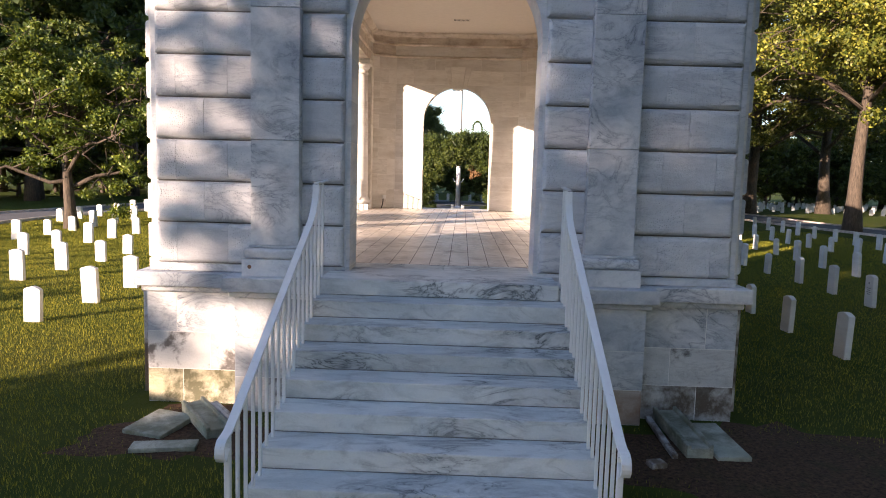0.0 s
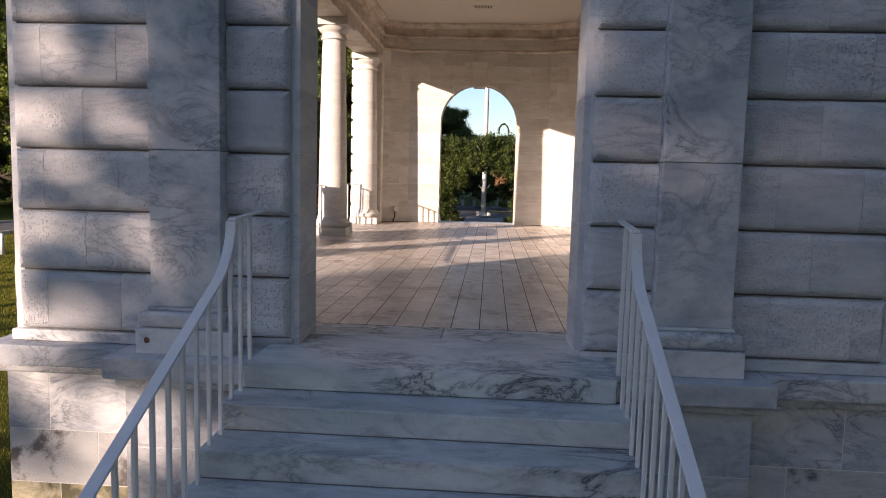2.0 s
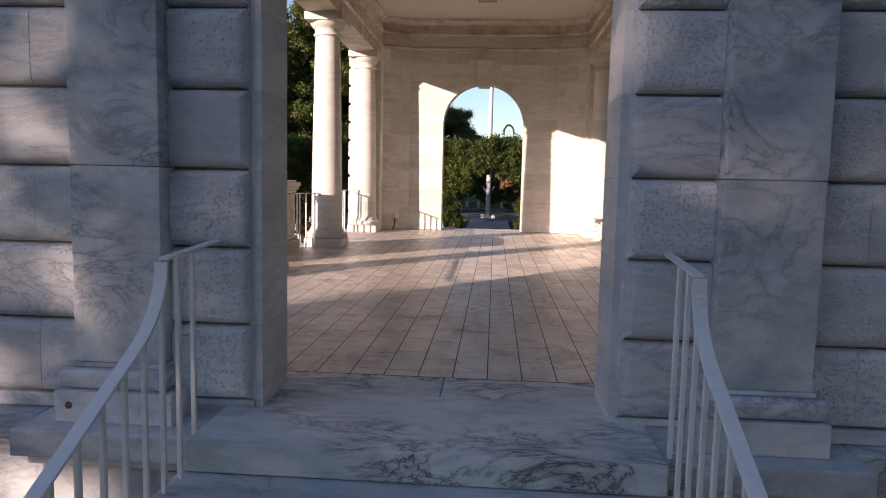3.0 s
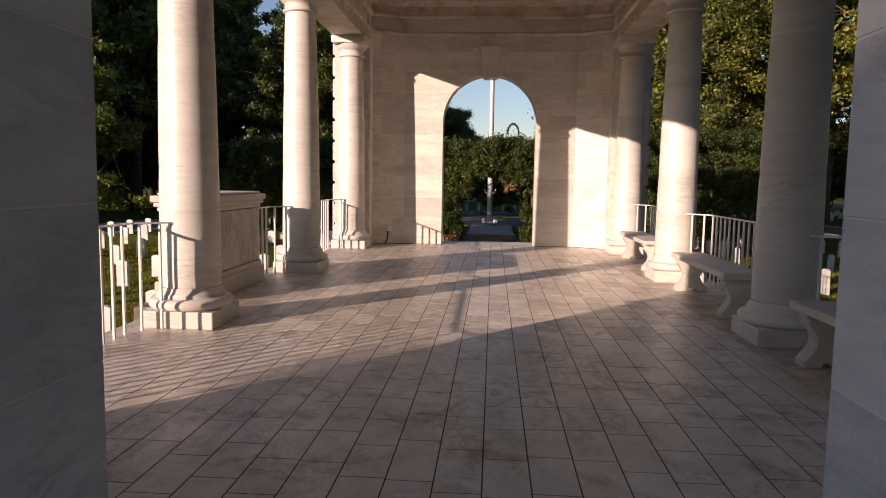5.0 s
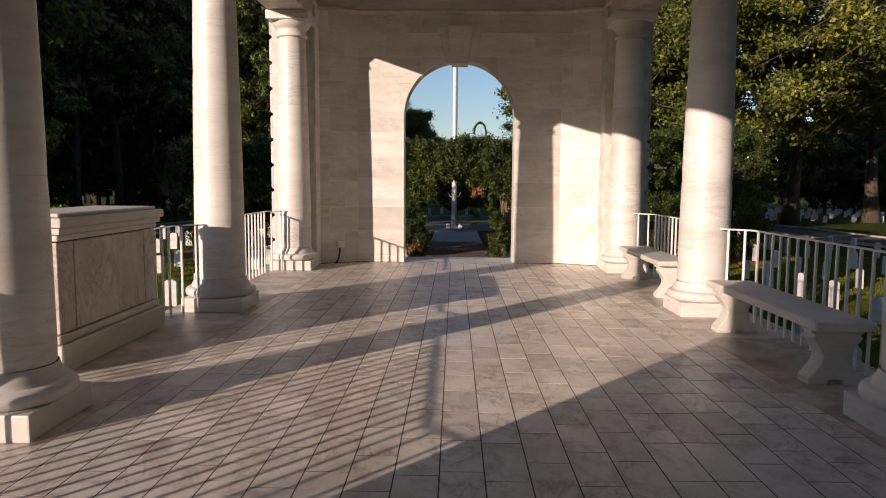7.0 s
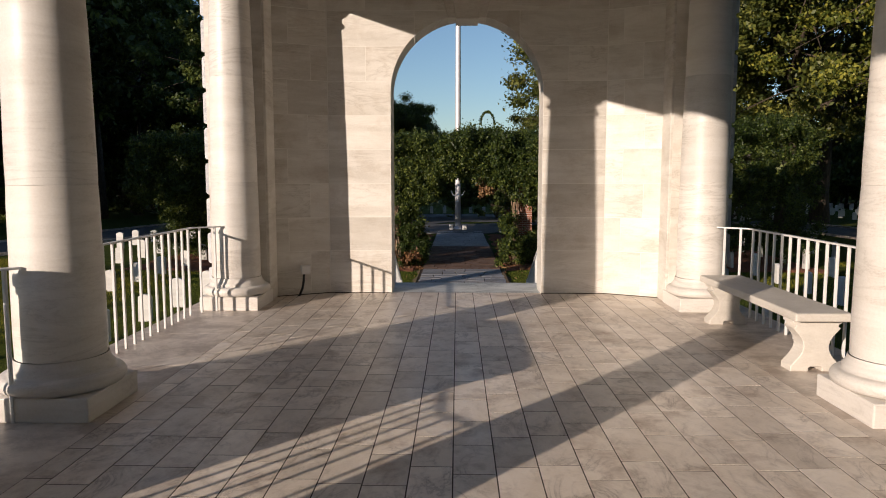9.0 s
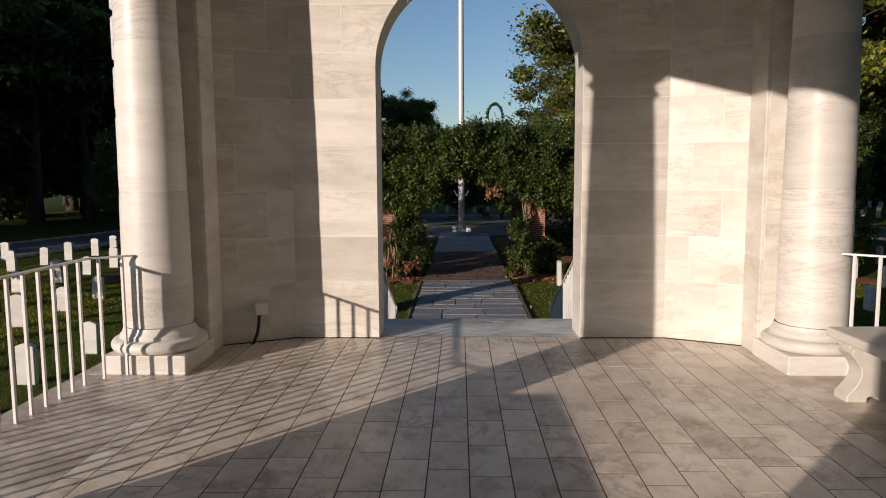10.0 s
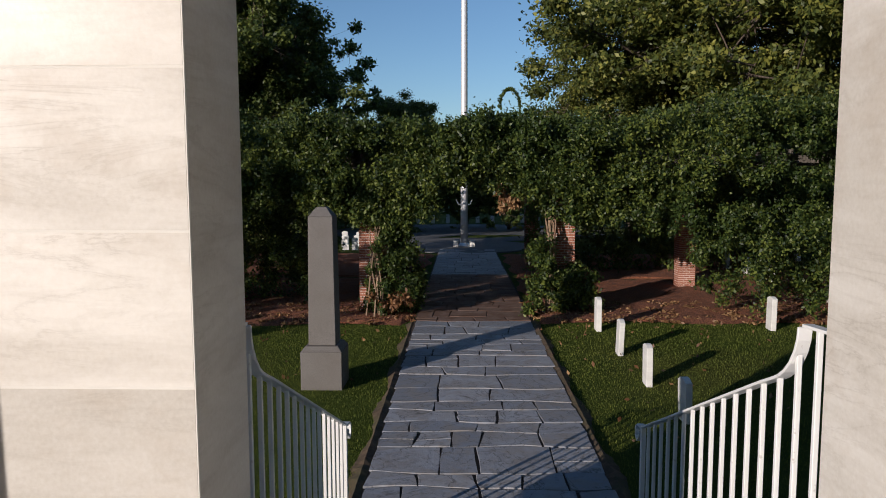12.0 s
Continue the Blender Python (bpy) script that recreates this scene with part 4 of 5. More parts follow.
def flagstone_path():
    path = thing("garden_path", "path of irregular blue-grey flagstones with dark joints", "path", kind="structure")
    n = 30
    vs, fs = [], []
    for k in range(n + 1):
        y = 18.9 + k * (47.5 - 18.9) / n
        for x in (-1.36, 1.42):
            vs.append((x, y, ground_z(0, y) + 0.03))
        if k:
            fs.append((2 * k - 2, 2 * k - 1, 2 * k + 1, 2 * k))
    rows_mesh("path_bed", vs, fs, M_SOIL, path)
    rp = random.Random(5)

    def bed(k, x):
        """The wavering line of the k-th cross joint."""
        return rows[k] + 0.035 * math.sin(x * 2.3 + k * 1.7) + 0.02 * math.sin(x * 5.1 + k * 2.9)
    rows = [18.95]
    while rows[-1] < 46.5:
        rows.append(rows[-1] + rp.choice((0.38, 0.5, 0.62, 0.78)))
    g = 0.014
    for k in range(len(rows) - 1):
        cuts = [(-1.33, -1.31)]
        while cuts[-1][0] < 1.3:
            w = rp.uniform(0.38, 1.05)
            x = cuts[-1][0] + w
            if x > 1.0:
                cuts.append((1.38 + rp.uniform(-0.03, 0.02), 1.38 + rp.uniform(-0.03, 0.02)))
                break
            cuts.append((x + rp.uniform(-0.05, 0.05), x + rp.uniform(-0.05, 0.05)))
        for (a0, a1), (b0, b1) in zip(cuts, cuts[1:]):
            splits = [(0.0, 1.0)]
            if b0 - a0 < 0.8 and rp.random() < 0.4 and rows[k + 1] - rows[k] > 0.45:
                m = rp.uniform(0.35, 0.65)
                splits = [(0.0, m), (m, 1.0)]
            tilt = rp.uniform(-0.06, 0.06)
            for c, d in splits:
                def at(u, v):
                    sl = tilt * (u - 0.5) if 0.0 < v < 1.0 else 0.0
                    x = (a0 + (a1 - a0) * v) * (1 - u) + (b0 + (b1 - b0) * v) * u
                    return x, bed(k, x) * (1 - v) + bed(k + 1, x) * v + sl
                pts = []
                for u, v, sx, sy in ((0, c, 1, 1), (0.35, c, 0, 1), (0.7, c, 0, 1), (1, c, -1, 1), (1, (c + d) / 2, -1, 0), (1, d, -1, -1), (0.6, d, 0, -1), (0.3, d, 0, -1), (0, d, 1, -1), (0, (c + d) / 2, 1, 0)):
                    x, y = at(u, v)
                    pts.append((x + sx * g + rp.uniform(-0.013, 0.013), y + sy * g + rp.uniform(-0.013, 0.013)))
                y = rows[k]
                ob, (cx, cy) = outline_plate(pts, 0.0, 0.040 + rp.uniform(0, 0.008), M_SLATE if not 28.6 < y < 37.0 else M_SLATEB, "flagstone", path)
                ob.location = (cx, cy, ground_z(0, y) + 0.012)
                ob.rotation_euler = (rp.uniform(-0.008, 0.008), rp.uniform(-0.008, 0.008), 0)
    return path


path_ob = flagstone_path()


def path_edges(path):
    """Strips of soil and fallen leaves along both sides of the path."""
    re_ = random.Random(17)
    for s in (-1, 1):
        vs, fs = [], []
        for k in range(72):
            y = 18.95 + k * 0.14
            x0 = 1.36 if s > 0 else 1.32
            for x, h in ((x0 + re_.uniform(-0.03, 0.01), 0.03), (x0 + 0.08, 0.055 + re_.uniform(0, 0.02)), (x0 + 0.17 + 0.05 * math.sin(y * 3.1) + re_.uniform(-0.02, 0.03), 0.0)):
                vs.append((s * x, y, ground_z(s * x, y) + h))
            if k:
                q = 3 * k - 3
                for o in (0, 1):
                    fs.append((q + o, q + o + 1, q + o + 4, q + o + 3))
        rows_mesh("path_edge", vs, fs, M_EDGE, path)


path_edges(path_ob)


def mulch_bed(name, x0, x1, y0, y1, seed):
    rm = random.Random(seed)
    nx, ny = int((x1 - x0) / 0.25), int((y1 - y0) / 0.25)
    vs, fs = [], []
    for j in range(ny + 1):
        for i in range(nx + 1):
            x, y = x0 + (x1 - x0) * i / nx, y0 + (y1 - y0) * j / ny
            edge = min(i, nx - i, j, ny - j)
            x2 = x + 0.15 * math.sin(y * 2.1 + seed) if i in (0, nx) else x
            y2 = y + 0.22 * math.sin(x * 1.7 + seed) if j in (0, ny) else y
            vs.append((x2, y2, ground_z(x2, y2) + (-0.02 if edge == 0 else 0.045 + rm.uniform(-0.018, 0.03))))
    m = nx + 1
    for j in range(ny):
        for i in range(nx):
            fs.append((j * m + i, j * m + i + 1, (j + 1) * m + i + 1, (j + 1) * m + i))
    ob = rows_mesh(name, vs, fs, M_MULCH)
    tagged(ob, "bed of red-brown pine-straw mulch under the arbour", "mulch", kind="structure")


def litter(x0, x1, y0, y1, n, seed, each=14):
    """Dry leaves and straw lying on the mulch."""
    rl = random.Random(seed)
    spots = [(x, y, ground_z(x, y) + 0.055) for x, y in ((rl.uniform(x0, x1), rl.uniform(y0, y1)) for _ in range(n))]
    ob = leaf_cloud("leaf_litter", spots, [0.16] * n, [each] * n, 0.085, M_DRY, seed, flat=0.10)
    tagged(ob, "dry brown leaves and straw scattered on the mulch", "leaf litter", kind="stuff")


LITTER = ((-7.0, -1.3, 28.7, 31.6, 170, 41), (1.4, 9.0, 28.7, 31.6, 210, 42), (1.5, 6.5, 21.5, 28.8, 110, 43, 1), (-5.5, -1.5, 24.0, 28.8, 60, 44, 1))
mulch_bed("mulch_bed", -12.0, -1.42, 28.9, 36.5, 1)
mulch_bed("mulch_bed", 1.48, 13.0, 28.9, 36.5, 2)

ob_at = (-2.49, 24.1)
obel = thing("obelisk", "grey granite obelisk monument on a square block", "monument", at=(*ob_at, ground_z(*ob_at)))


def taper(w0, w1, z0, z1, tip=0.0):
    bm = bmesh.new()
    a = [bm.verts.new((sx * w0, sy * w0, z0)) for sx, sy in ((-1, -1), (1, -1), (1, 1), (-1, 1))]
    b = [bm.verts.new((sx * w1, sy * w1, z1)) for sx, sy in ((-1, -1), (1, -1), (1, 1), (-1, 1))]
    for k in range(4):
        bm.faces.new((a[k], a[(k + 1) % 4], b[(k + 1) % 4], b[k]))
    bm.faces.new(a[::-1])
    if tip:
        t = bm.verts.new((0, 0, z1 + tip))
        for k in range(4):
            bm.faces.new((b[k], b[(k + 1) % 4], t))
    else:
        bm.faces.new(b)
    bmesh.ops.recalc_face_normals(bm, faces=bm.faces[:])
    bmesh.ops.bevel(bm, geom=bm.edges[:], offset=0.008, segments=1, affect="EDGES")
    return bm


part("die", taper(0.33, 0.33, -0.1, 0.62, 0.0), M_GRANITE, obel)
part("die_top", taper(0.325, 0.26, 0.622, 0.70, 0.0), M_GRANITE, obel)
part("shaft", taper(0.22, 0.195, 0.702, 2.76, 0.0), M_GRANITE, obel)
part("shaft_top", taper(0.195, 0.08, 2.762, 2.91, 0.0), M_GRANITE, obel)

pole = thing("flagpole", "tall brushed aluminium flagpole with white blocks at its foot", "flagpole", at=(-0.1, 48.8, ground_z(0, 48.8)))
part("pole_base", lathe([(0.34, 0.0), (0.33, 0.10), (0.24, 0.14), (0.22, 0.20)], 24), M_STEEL, pole, smooth=True)
part("pole_shaft", tube([(0, 0, 0.0), (0, 0, 3.0), (0, 0, 12.0), (0, 0, 24.0)], [0.185, 0.18, 0.16, 0.08], 20), M_STEEL, pole, smooth=True)
part("pole_cap", lathe([(0.05, 24.0), (0.12, 24.1), (0.05, 24.2)], 16), M_STEEL, pole, smooth=True)
for a in (-0.42, 0.42):
    part("foot_block", box(a - 0.13, a + 0.13, -0.6, -0.36, 0.0, 0.36, 0.02), M_STONE, pole)
for s in (-1, 1):
    part("bracket", tube([(0, 0, 2.1), (s * 0.3, -0.05, 2.2), (s * 0.42, -0.05, 2.45)], [0.03, 0.03, 0.03], 8), M_STEEL, pole)
plaza = mesh_ob("paved_circle", lathe([(3.6, ground_z(0, 48.8) - 0.1), (3.6, ground_z(0, 48.8) + 0.05), (0.5, ground_z(0, 48.8) + 0.06)], 40, (-0.1, 48.8)), M_ROAD)
tagged(plaza, "grey paved circle round the flagpole", "pavement", kind="structure")

# ---- broken marble slabs beside the front steps ----
for (x, y, rz, rx, ry, w, l, h, label) in (
        (-2.86, -0.92, -14, 3, 2, 0.46, 0.58, 0.06, "broken pale marble slab lying in the grass"),
        (-2.42, -0.80, -52, 3, 3, 0.86, 0.25, 0.10, "broken green-grey marble moulding leaning on rubble"),
        (-2.24, -0.72, -50, 2, 3, 0.66, 0.09, 0.09, "narrow dark strip of stone beside the broken moulding"),
        (-2.58, -1.46, 10, 1, 0, 0.62, 0.20, 0.05, "thin pale marble slab lying in the grass"),
        (2.98, -0.80, -88, 1, 1, 0.92, 0.34, 0.05, "pale marble slab lying on bare soil"),
        (2.64, -0.70, -87, 2, 2, 1.05, 0.27, 0.11, "mossy green-grey gutter stone lying on bare soil"),
        (2.41, -0.76, -90, 3, 2, 1.02, 0.06, 0.06, "thin weathered dark stone strip lying on bare soil"),
        (2.17, -1.46, 20, 3, 4, 0.17, 0.12, 0.06, "small lump of dark stone lying on bare soil")):
    bm = box(-w / 2, w / 2, -l / 2, l / 2, 0, h, 0.014, 2)
    if "gutter" in label or "moulding" in label:
        join(bm, box(-w / 2, w / 2, -l / 2, -l / 2 + 0.045, h * 0.9, h * 1.35, 0.008, 1))
        join(bm, box(-w / 2, w / 2, l / 2 - 0.045, l / 2, h * 0.9, h * 1.35, 0.008, 1))
    ob = mesh_ob("stone_slab", bm, M_BASE if "dark" in label else M_MOSSY)
    ob.matrix_basis = pose(x, y, ground_z(x, y) + 0.01 + abs(math.sin(radians(ry))) * w / 2, rx, ry, rz)
    tagged(ob, label, "stone slab", "broken slabs beside the steps")


def soil_patch(x0, y0, rx, ry, seed):
    """A bare, trodden patch in the lawn with a ragged rim."""
    rs = random.Random(seed)
    n, vs, fs = 40, [(x0, y0, ground_z(x0, y0) + 0.012)], []
    for ring, h in ((0.6, 0.02), (1.0, -0.012)):
        for k in range(n):
            a = 2 * math.pi * k / n
            r = ring * (1 + (0.22 * math.sin(3 * a + seed) + 0.12 * math.sin(7 * a + 2 * seed) + rs.uniform(-0.07, 0.07)) * ring)
            x, y = x0 + rx * r * math.cos(a), y0 + ry * r * math.sin(a)
            vs.append((x, y, ground_z(x, y) + h + rs.uniform(0, 0.012)))
    for k in range(n):
        j = (k + 1) % n
        fs += [(0, 1 + k, 1 + j), (1 + k, 1 + n + k, 1 + n + j, 1 + j)]
    tagged(rows_mesh("bare_soil", vs, fs, M_EARTH, None, True), "bare dark trodden soil with a few dry leaves beside the steps", "soil", kind="structure")


def earth(name):
    n = Nodes(name)
    co = n.place(shift=False)
    a = n.noise(co, 26, 6, 0.7, 0.4).outputs[0]
    b = n.noise(co, 2.4, 5, 0.6).outputs[0]
    col = n.mix(n.ramp(a, (0.35, 0.0), (0.65, 1.0)), (0.04, 0.024, 0.016), (0.14, 0.08, 0.05))
    col = n.mix(n.ramp(b, (0.52, 0.0), (0.7, 0.5)), col, (0.05, 0.05, 0.02))
    return n.done(col, 0.95, a, 1.0, 0.03, Specular_IOR_Level=0.1)


M_EARTH = earth("earth")
soil_patch(-2.55, -1.0, 1.05, 0.85, 3)
soil_patch(3.3, -1.35, 1.9, 1.25, 5)


# ---- the far lawns: a court beyond the flagpole and distant rows of graves ----
def far_court():
    n, vs, fs = 48, [], []
    for k in range(n):
        a = 2 * math.pi * k / n
        for r, h in ((9.0, 0.03), (9.25, 0.03), (9.3, -0.1)):
            x, y = 0.2 + r * math.cos(a), 60.5 + r * 0.95 * math.sin(a)
            vs.append((x, y, ground_z(x, y) + h))
    fs.append(tuple(range(0, 3 * n, 3)))
    for k in range(n):
        j = (k + 1) % n
        for o in (0, 1):
            fs.append((3 * k + o, 3 * k + o + 1, 3 * j + o + 1, 3 * j + o))
    tagged(rows_mesh("court", vs, fs, M_ROAD), "paved grey court beyond the flagpole", "pavement", kind="structure")


far_court()
for x, y in ((-6.35, 49.2), (-6.0, 47.4), (-5.75, 49.4), (-5.5, 47.2), (-5.25, 48.8), (-4.95, 47.3), (-6.6, 50.9), (-5.9, 51.2)):
    headstone(x, y)
for k in range(13):
    headstone(-7.6 + 1.25 * k, 71.5 + 0.1 * (k % 2))


def far_graves():
    """Distant graves past the road, rows of small rounded stones in one mesh."""
    rg = random.Random(61)
    vs, fs = [], []
    rim = [(-0.165, -0.1), (0.165, -0.1), (0.165, 0.56), (0.09, 0.62), (-0.09, 0.62), (-0.165, 0.56)]
    for j in range(10):
        for i in range(26):
            x, y = 21.0 + 1.35 * i + 0.35 * j + rg.uniform(-0.06, 0.06), 60.0 + 2.6 * j + 0.2 * i + rg.uniform(-0.06, 0.06)
            if rg.random() < 0.35:
                continue
            z, q, hk = ground_z(x, y), len(vs), rg.uniform(0.9, 1.1)
            for yo in (-0.05, 0.05):
                vs += [(x + a, y + yo, z + b * hk) for a, b in rim]
            fs += [tuple(range(q, q + 6)), tuple(range(q + 11, q + 5, -1))]
            fs += [(q + k, q + 6 + k, q + 6 + (k + 1) % 6, q + (k + 1) % 6) for k in range(6)]
    ob = rows_mesh("far_headstones", vs, fs, M_STONE)
    tagged(ob, "distant rows of small white marble headstones past the road", "headstones", kind="stuff")


far_graves()
# Beds carried on; their brown also stands in for the arbour's shade.
mulch_bed("mulch_bed", -12.0, -1.5, 36.6, 45.0, 3)
mulch_bed("mulch_bed", 1.56, 13.0, 36.6, 45.0, 4)


# ---- leaves and trees ----
def leaf_cloud(name, centres, radii, counts, size, material, seed, parent=None, droop=0.2, flat=1.0):
    """Many small folded leaves strewn in clumps: one mesh, four corners a leaf."""
    rg = np.random.default_rng(seed)
    c = np.repeat(np.asarray(centres, float), counts, axis=0)
    r = np.repeat(np.asarray(radii, float), counts)
    n = len(c)
    d = rg.normal(size=(n, 3))
    d /= np.linalg.norm(d, axis=1, keepdims=True)
    p = c + d * (r * np.abs(rg.normal(0.55, 0.33, n)))[:, None] * (1, 1, flat)
    u = rg.normal(size=(n, 3)) + (0, 0, -droop)
    u /= np.linalg.norm(u, axis=1, keepdims=True)
    w = np.cross(u, d + rg.normal(size=(n, 3)) * 0.5)
    w /= np.linalg.norm(w, axis=1, keepdims=True) + 1e-9
    s = size * rg.uniform(0.6, 1.3, n)[:, None]
    nrm = np.cross(u, w)
    verts = np.stack([p - u * s * 0.55, p + w * s * 0.30 + nrm * s * 0.10, p + u * s * 0.55, p - w * s * 0.30 + nrm * s * 0.10], 1).reshape(-1, 3)
    me = bpy.data.meshes.new(name)
    me.vertices.add(4 * n)
    me.vertices.foreach_set("co", verts.ravel())
    me.loops.add(4 * n)
    me.loops.foreach_set("vertex_index", np.arange(4 * n))
    me.polygons.add(n)
    me.polygons.foreach_set("loop_start", np.arange(0, 4 * n, 4))
    me.update(calc_edges=True)
    me.materials.append(material)
    ob = new(name, me)
    if parent:
        ob.parent = parent
    return ob


def tree(seed, height, crown_r, crown_low, trunk_r, leaves, leaf_size, material, label, lean=(0, 0), nl=11, fine=1.0, flat=0.75):
    """A tapered trunk with limbs that fork, and clumps of leaves about the limbs' ends."""
    rt = random.Random(seed)
    t = thing("tree", label, "tree", "trees of the cemetery")
    top = Vector((lean[0], lean[1], height * 0.86))
    spine = []
    for k in range(9):
        f = k / 8
        spine.append(Vector((lean[0] * f + 0.04 * height * f * math.sin(3 * f + seed), lean[1] * f + 0.03 * height * f * math.cos(2.3 * f + seed), top.z * f)))
    spine[0].z = -0.4
    rad = [trunk_r * (1.35 if k == 0 else 1.0 - 0.82 * (k / 8) ** 0.9) for k in range(9)]
    part("trunk", tube(spine, rad, 10), M_BARK, t, smooth=True)
    ends, sizes = [], []
    limbs = bmesh.new()
    for k in range(nl):
        f = (crown_low + (height * 0.80 - crown_low) * (k / (nl - 1)) ** 0.9) / top.z
        i = min(7, int(f * 8))
        base = spine[i].lerp(spine[i + 1], f * 8 - i)
        az = k * 2.4 + rt.uniform(-0.5, 0.5)
        reach = crown_r * (1.0 - 0.55 * max(0, f - 0.45)) * rt.uniform(0.75, 1.05)
        rise = reach * rt.uniform(0.15, 0.7)
        tip = base + Vector((math.cos(az) * reach, math.sin(az) * reach, rise))
        mid = base.lerp(tip, 0.5) + Vector((0, 0, reach * rt.uniform(-0.02, 0.16)))
        r0 = max(0.03, trunk_r * (1 - 0.8 * f) * 0.52)
        def bend(v):
            return v + Vector((rt.gauss(0, 1), rt.gauss(0, 1), rt.gauss(0, 0.7))) * reach * 0.055
        tube([base, bend(base.lerp(mid, 0.5)), mid, bend(mid.lerp(tip, 0.35)), bend(mid.lerp(tip, 0.7)), tip], [r0, r0 * 0.78, r0 * 0.58, r0 * 0.42, r0 * 0.28, r0 * 0.14], 6, limbs)
        for j in range(13):
            g = rt.uniform(0.3, 1.0)
            a = base.lerp(mid, g * 2) if g < 0.5 else mid.lerp(tip, g * 2 - 1)
            off = Vector((rt.gauss(0, 1), rt.gauss(0, 1), rt.gauss(0.15, 0.7))) * crown_r * 0.24
            e = a + off
            tube([a, a.lerp(e, 0.55) + Vector((0, 0, 0.1)), e], [r0 * 0.3, r0 * 0.2, r0 * 0.06], 4, limbs)
            ends.append(e)
            sizes.append(crown_r * fine * rt.uniform(0.09, 0.19))
    part("branchwork", limbs, M_BARK, t, smooth=True)
    for k in range(14):
        a = rt.uniform(0, 6.28)
        q = rt.uniform(0, 0.45) * crown_r
        ends.append(Vector((lean[0] * 0.9 + q * math.cos(a), lean[1] * 0.9 + q * math.sin(a), height * rt.uniform(0.78, 1.0))))
        sizes.append(crown_r * rt.uniform(0.13, 0.22))
    tot = sum(v ** 2 for v in sizes)
    counts = [max(6, int(leaves * v ** 2 / tot)) for v in sizes]
    leaf_cloud("crown", [tuple(e) for e in ends], sizes, counts, leaf_size, material, seed, t, flat=flat)
    return t


OAK = tree(1, 21.0, 9.5, 5.5, 0.62, 80000, 0.25, M_LEAFM, "tall spreading oak with green and yellow-green leaves", nl=19, fine=0.78, flat=0.6)
OAKD = tree(2, 25.0, 8.5, 4.0, 0.5, 28000, 0.54, M_LEAFD, "tall dense dark green tree at the edge of the wood", nl=17, fine=0.85)
SLIM = tree(3, 27.0, 6.0, 7.0, 0.36, 30000, 0.45, M_LEAFD, "tall slender tree with a dark thin crown")
MAGN = tree(4, 7.6, 4.6, 1.7, 0.27, 80000, 0.14, M_LEAFG, "small spreading tree with bright green leaves on the lawn", nl=18, fine=0.7, flat=0.6)
LOW = tree(6, 8.5, 5.0, 0.6, 0.22, 13000, 0.46, M_LEAFD, "dense dark evergreen bush tree", nl=20, fine=0.9)


def put_tree(src, x, y, turn=0, k=1.0, used=set()):
    m = Matrix.Translation((x, y, ground_z(x, y))) @ pose(0, 0, 0, 0, 0, turn)
    if src.name not in used:
        used.add(src.name)
        src.matrix_basis = m @ Matrix.Diagonal((k, k, k, 1))
        return src
    ob = copy_thing(src, m)
    ob.scale = (k, k, k)
    return ob


for row in LITTER:
    litter(*row)
put_tree(MAGN, -16.4, 21.3, 40)
put_tree(OAK, 26.6, 57.0, 0)
put_tree(OAK, 36.0, 62.0, 130, 1.0)
put_tree(OAK, 20.0, 48.0, 70, 0.95)
BIGOAK = tree(15, 20.0, 9.4, 7.0, 0.45, 170000, 0.20, M_LEAF, "broad old oak with a dense yellow-green crown by the road", nl=25, fine=0.82, flat=0.6)
put_tree(BIGOAK, 23.2, 33.5, 160, 1.0)
put_tree(BIGOAK, 27.6, 28.5, 40, 0.95)
CONE = tree(9, 15.0, 4.6, 0.6, 0.3, 90000, 0.21, M_LEAFD, "dense dark evergreen tree beyond the arbour", nl=26, fine=0.95)
rw = random.Random(21)


def wood(x0, y0, x1, y1, n, deep, kinds, lo, hi):
    """Trees strewn along a line."""
    for k in range(n):
        f = (k + rw.uniform(-0.3, 0.3)) / max(1, n - 1)
        put_tree(kinds[k % len(kinds)], x0 + (x1 - x0) * f + rw.uniform(-deep, deep), y0 + (y1 - y0) * f + rw.uniform(-deep, deep), rw.uniform(0, 360), rw.uniform(lo, hi))


wood(-33, 36, -30, 80, 9, 2.0, (SLIM, OAKD, SLIM), 0.85, 1.1)
wood(-44, 40, -40, 92, 9, 2.5, (OAKD, OAKD, SLIM), 1.0, 1.2)
wood(-56, 48, -52, 104, 7, 3.0, (OAKD, SLIM), 0.7, 0.8)
wood(-38, 38, -34, 88, 11, 1.5, (LOW,), 0.8, 1.15)
wood(-30, 96, 60, 104, 12, 3.0, (LOW,), 0.62, 0.85)
wood(-26, 80, -14, 84, 4, 2.0, (OAKD, LOW), 0.8, 0.95)
wood(60, 66, 54, 104, 5, 3.0, (OAK, SLIM), 0.8, 1.0)
wood(50, 58, 48, 98, 5, 2.0, (LOW,), 0.6, 0.9)
wood(72, 76, 64, 112, 5, 3.0, (OAKD,), 0.6, 0.7)
wood(34, 90, 62, 80, 6, 2.0, (LOW,), 0.9, 1.1)
put_tree(CONE, -11.6, 52.0, 10, 0.98)
put_tree(CONE, -13.5, 55.0, 100, 0.9)
BROAD = tree(12, 17.0, 8.2, 1.6, 0.42, 170000, 0.235, M_LEAFM, "broad dense tree with olive-green leaves beyond the arbour", nl=26, fine=0.95, flat=0.7)
put_tree(BROAD, 12.9, 50.5, 190, 1.05)
put_tree(BROAD, 9.4, 53.0, 75, 0.6)
put_tree(BROAD, -7.6, 102.0, 20, 0.78)
put_tree(CONE, -13.2, 50.0, 200, 1.1)
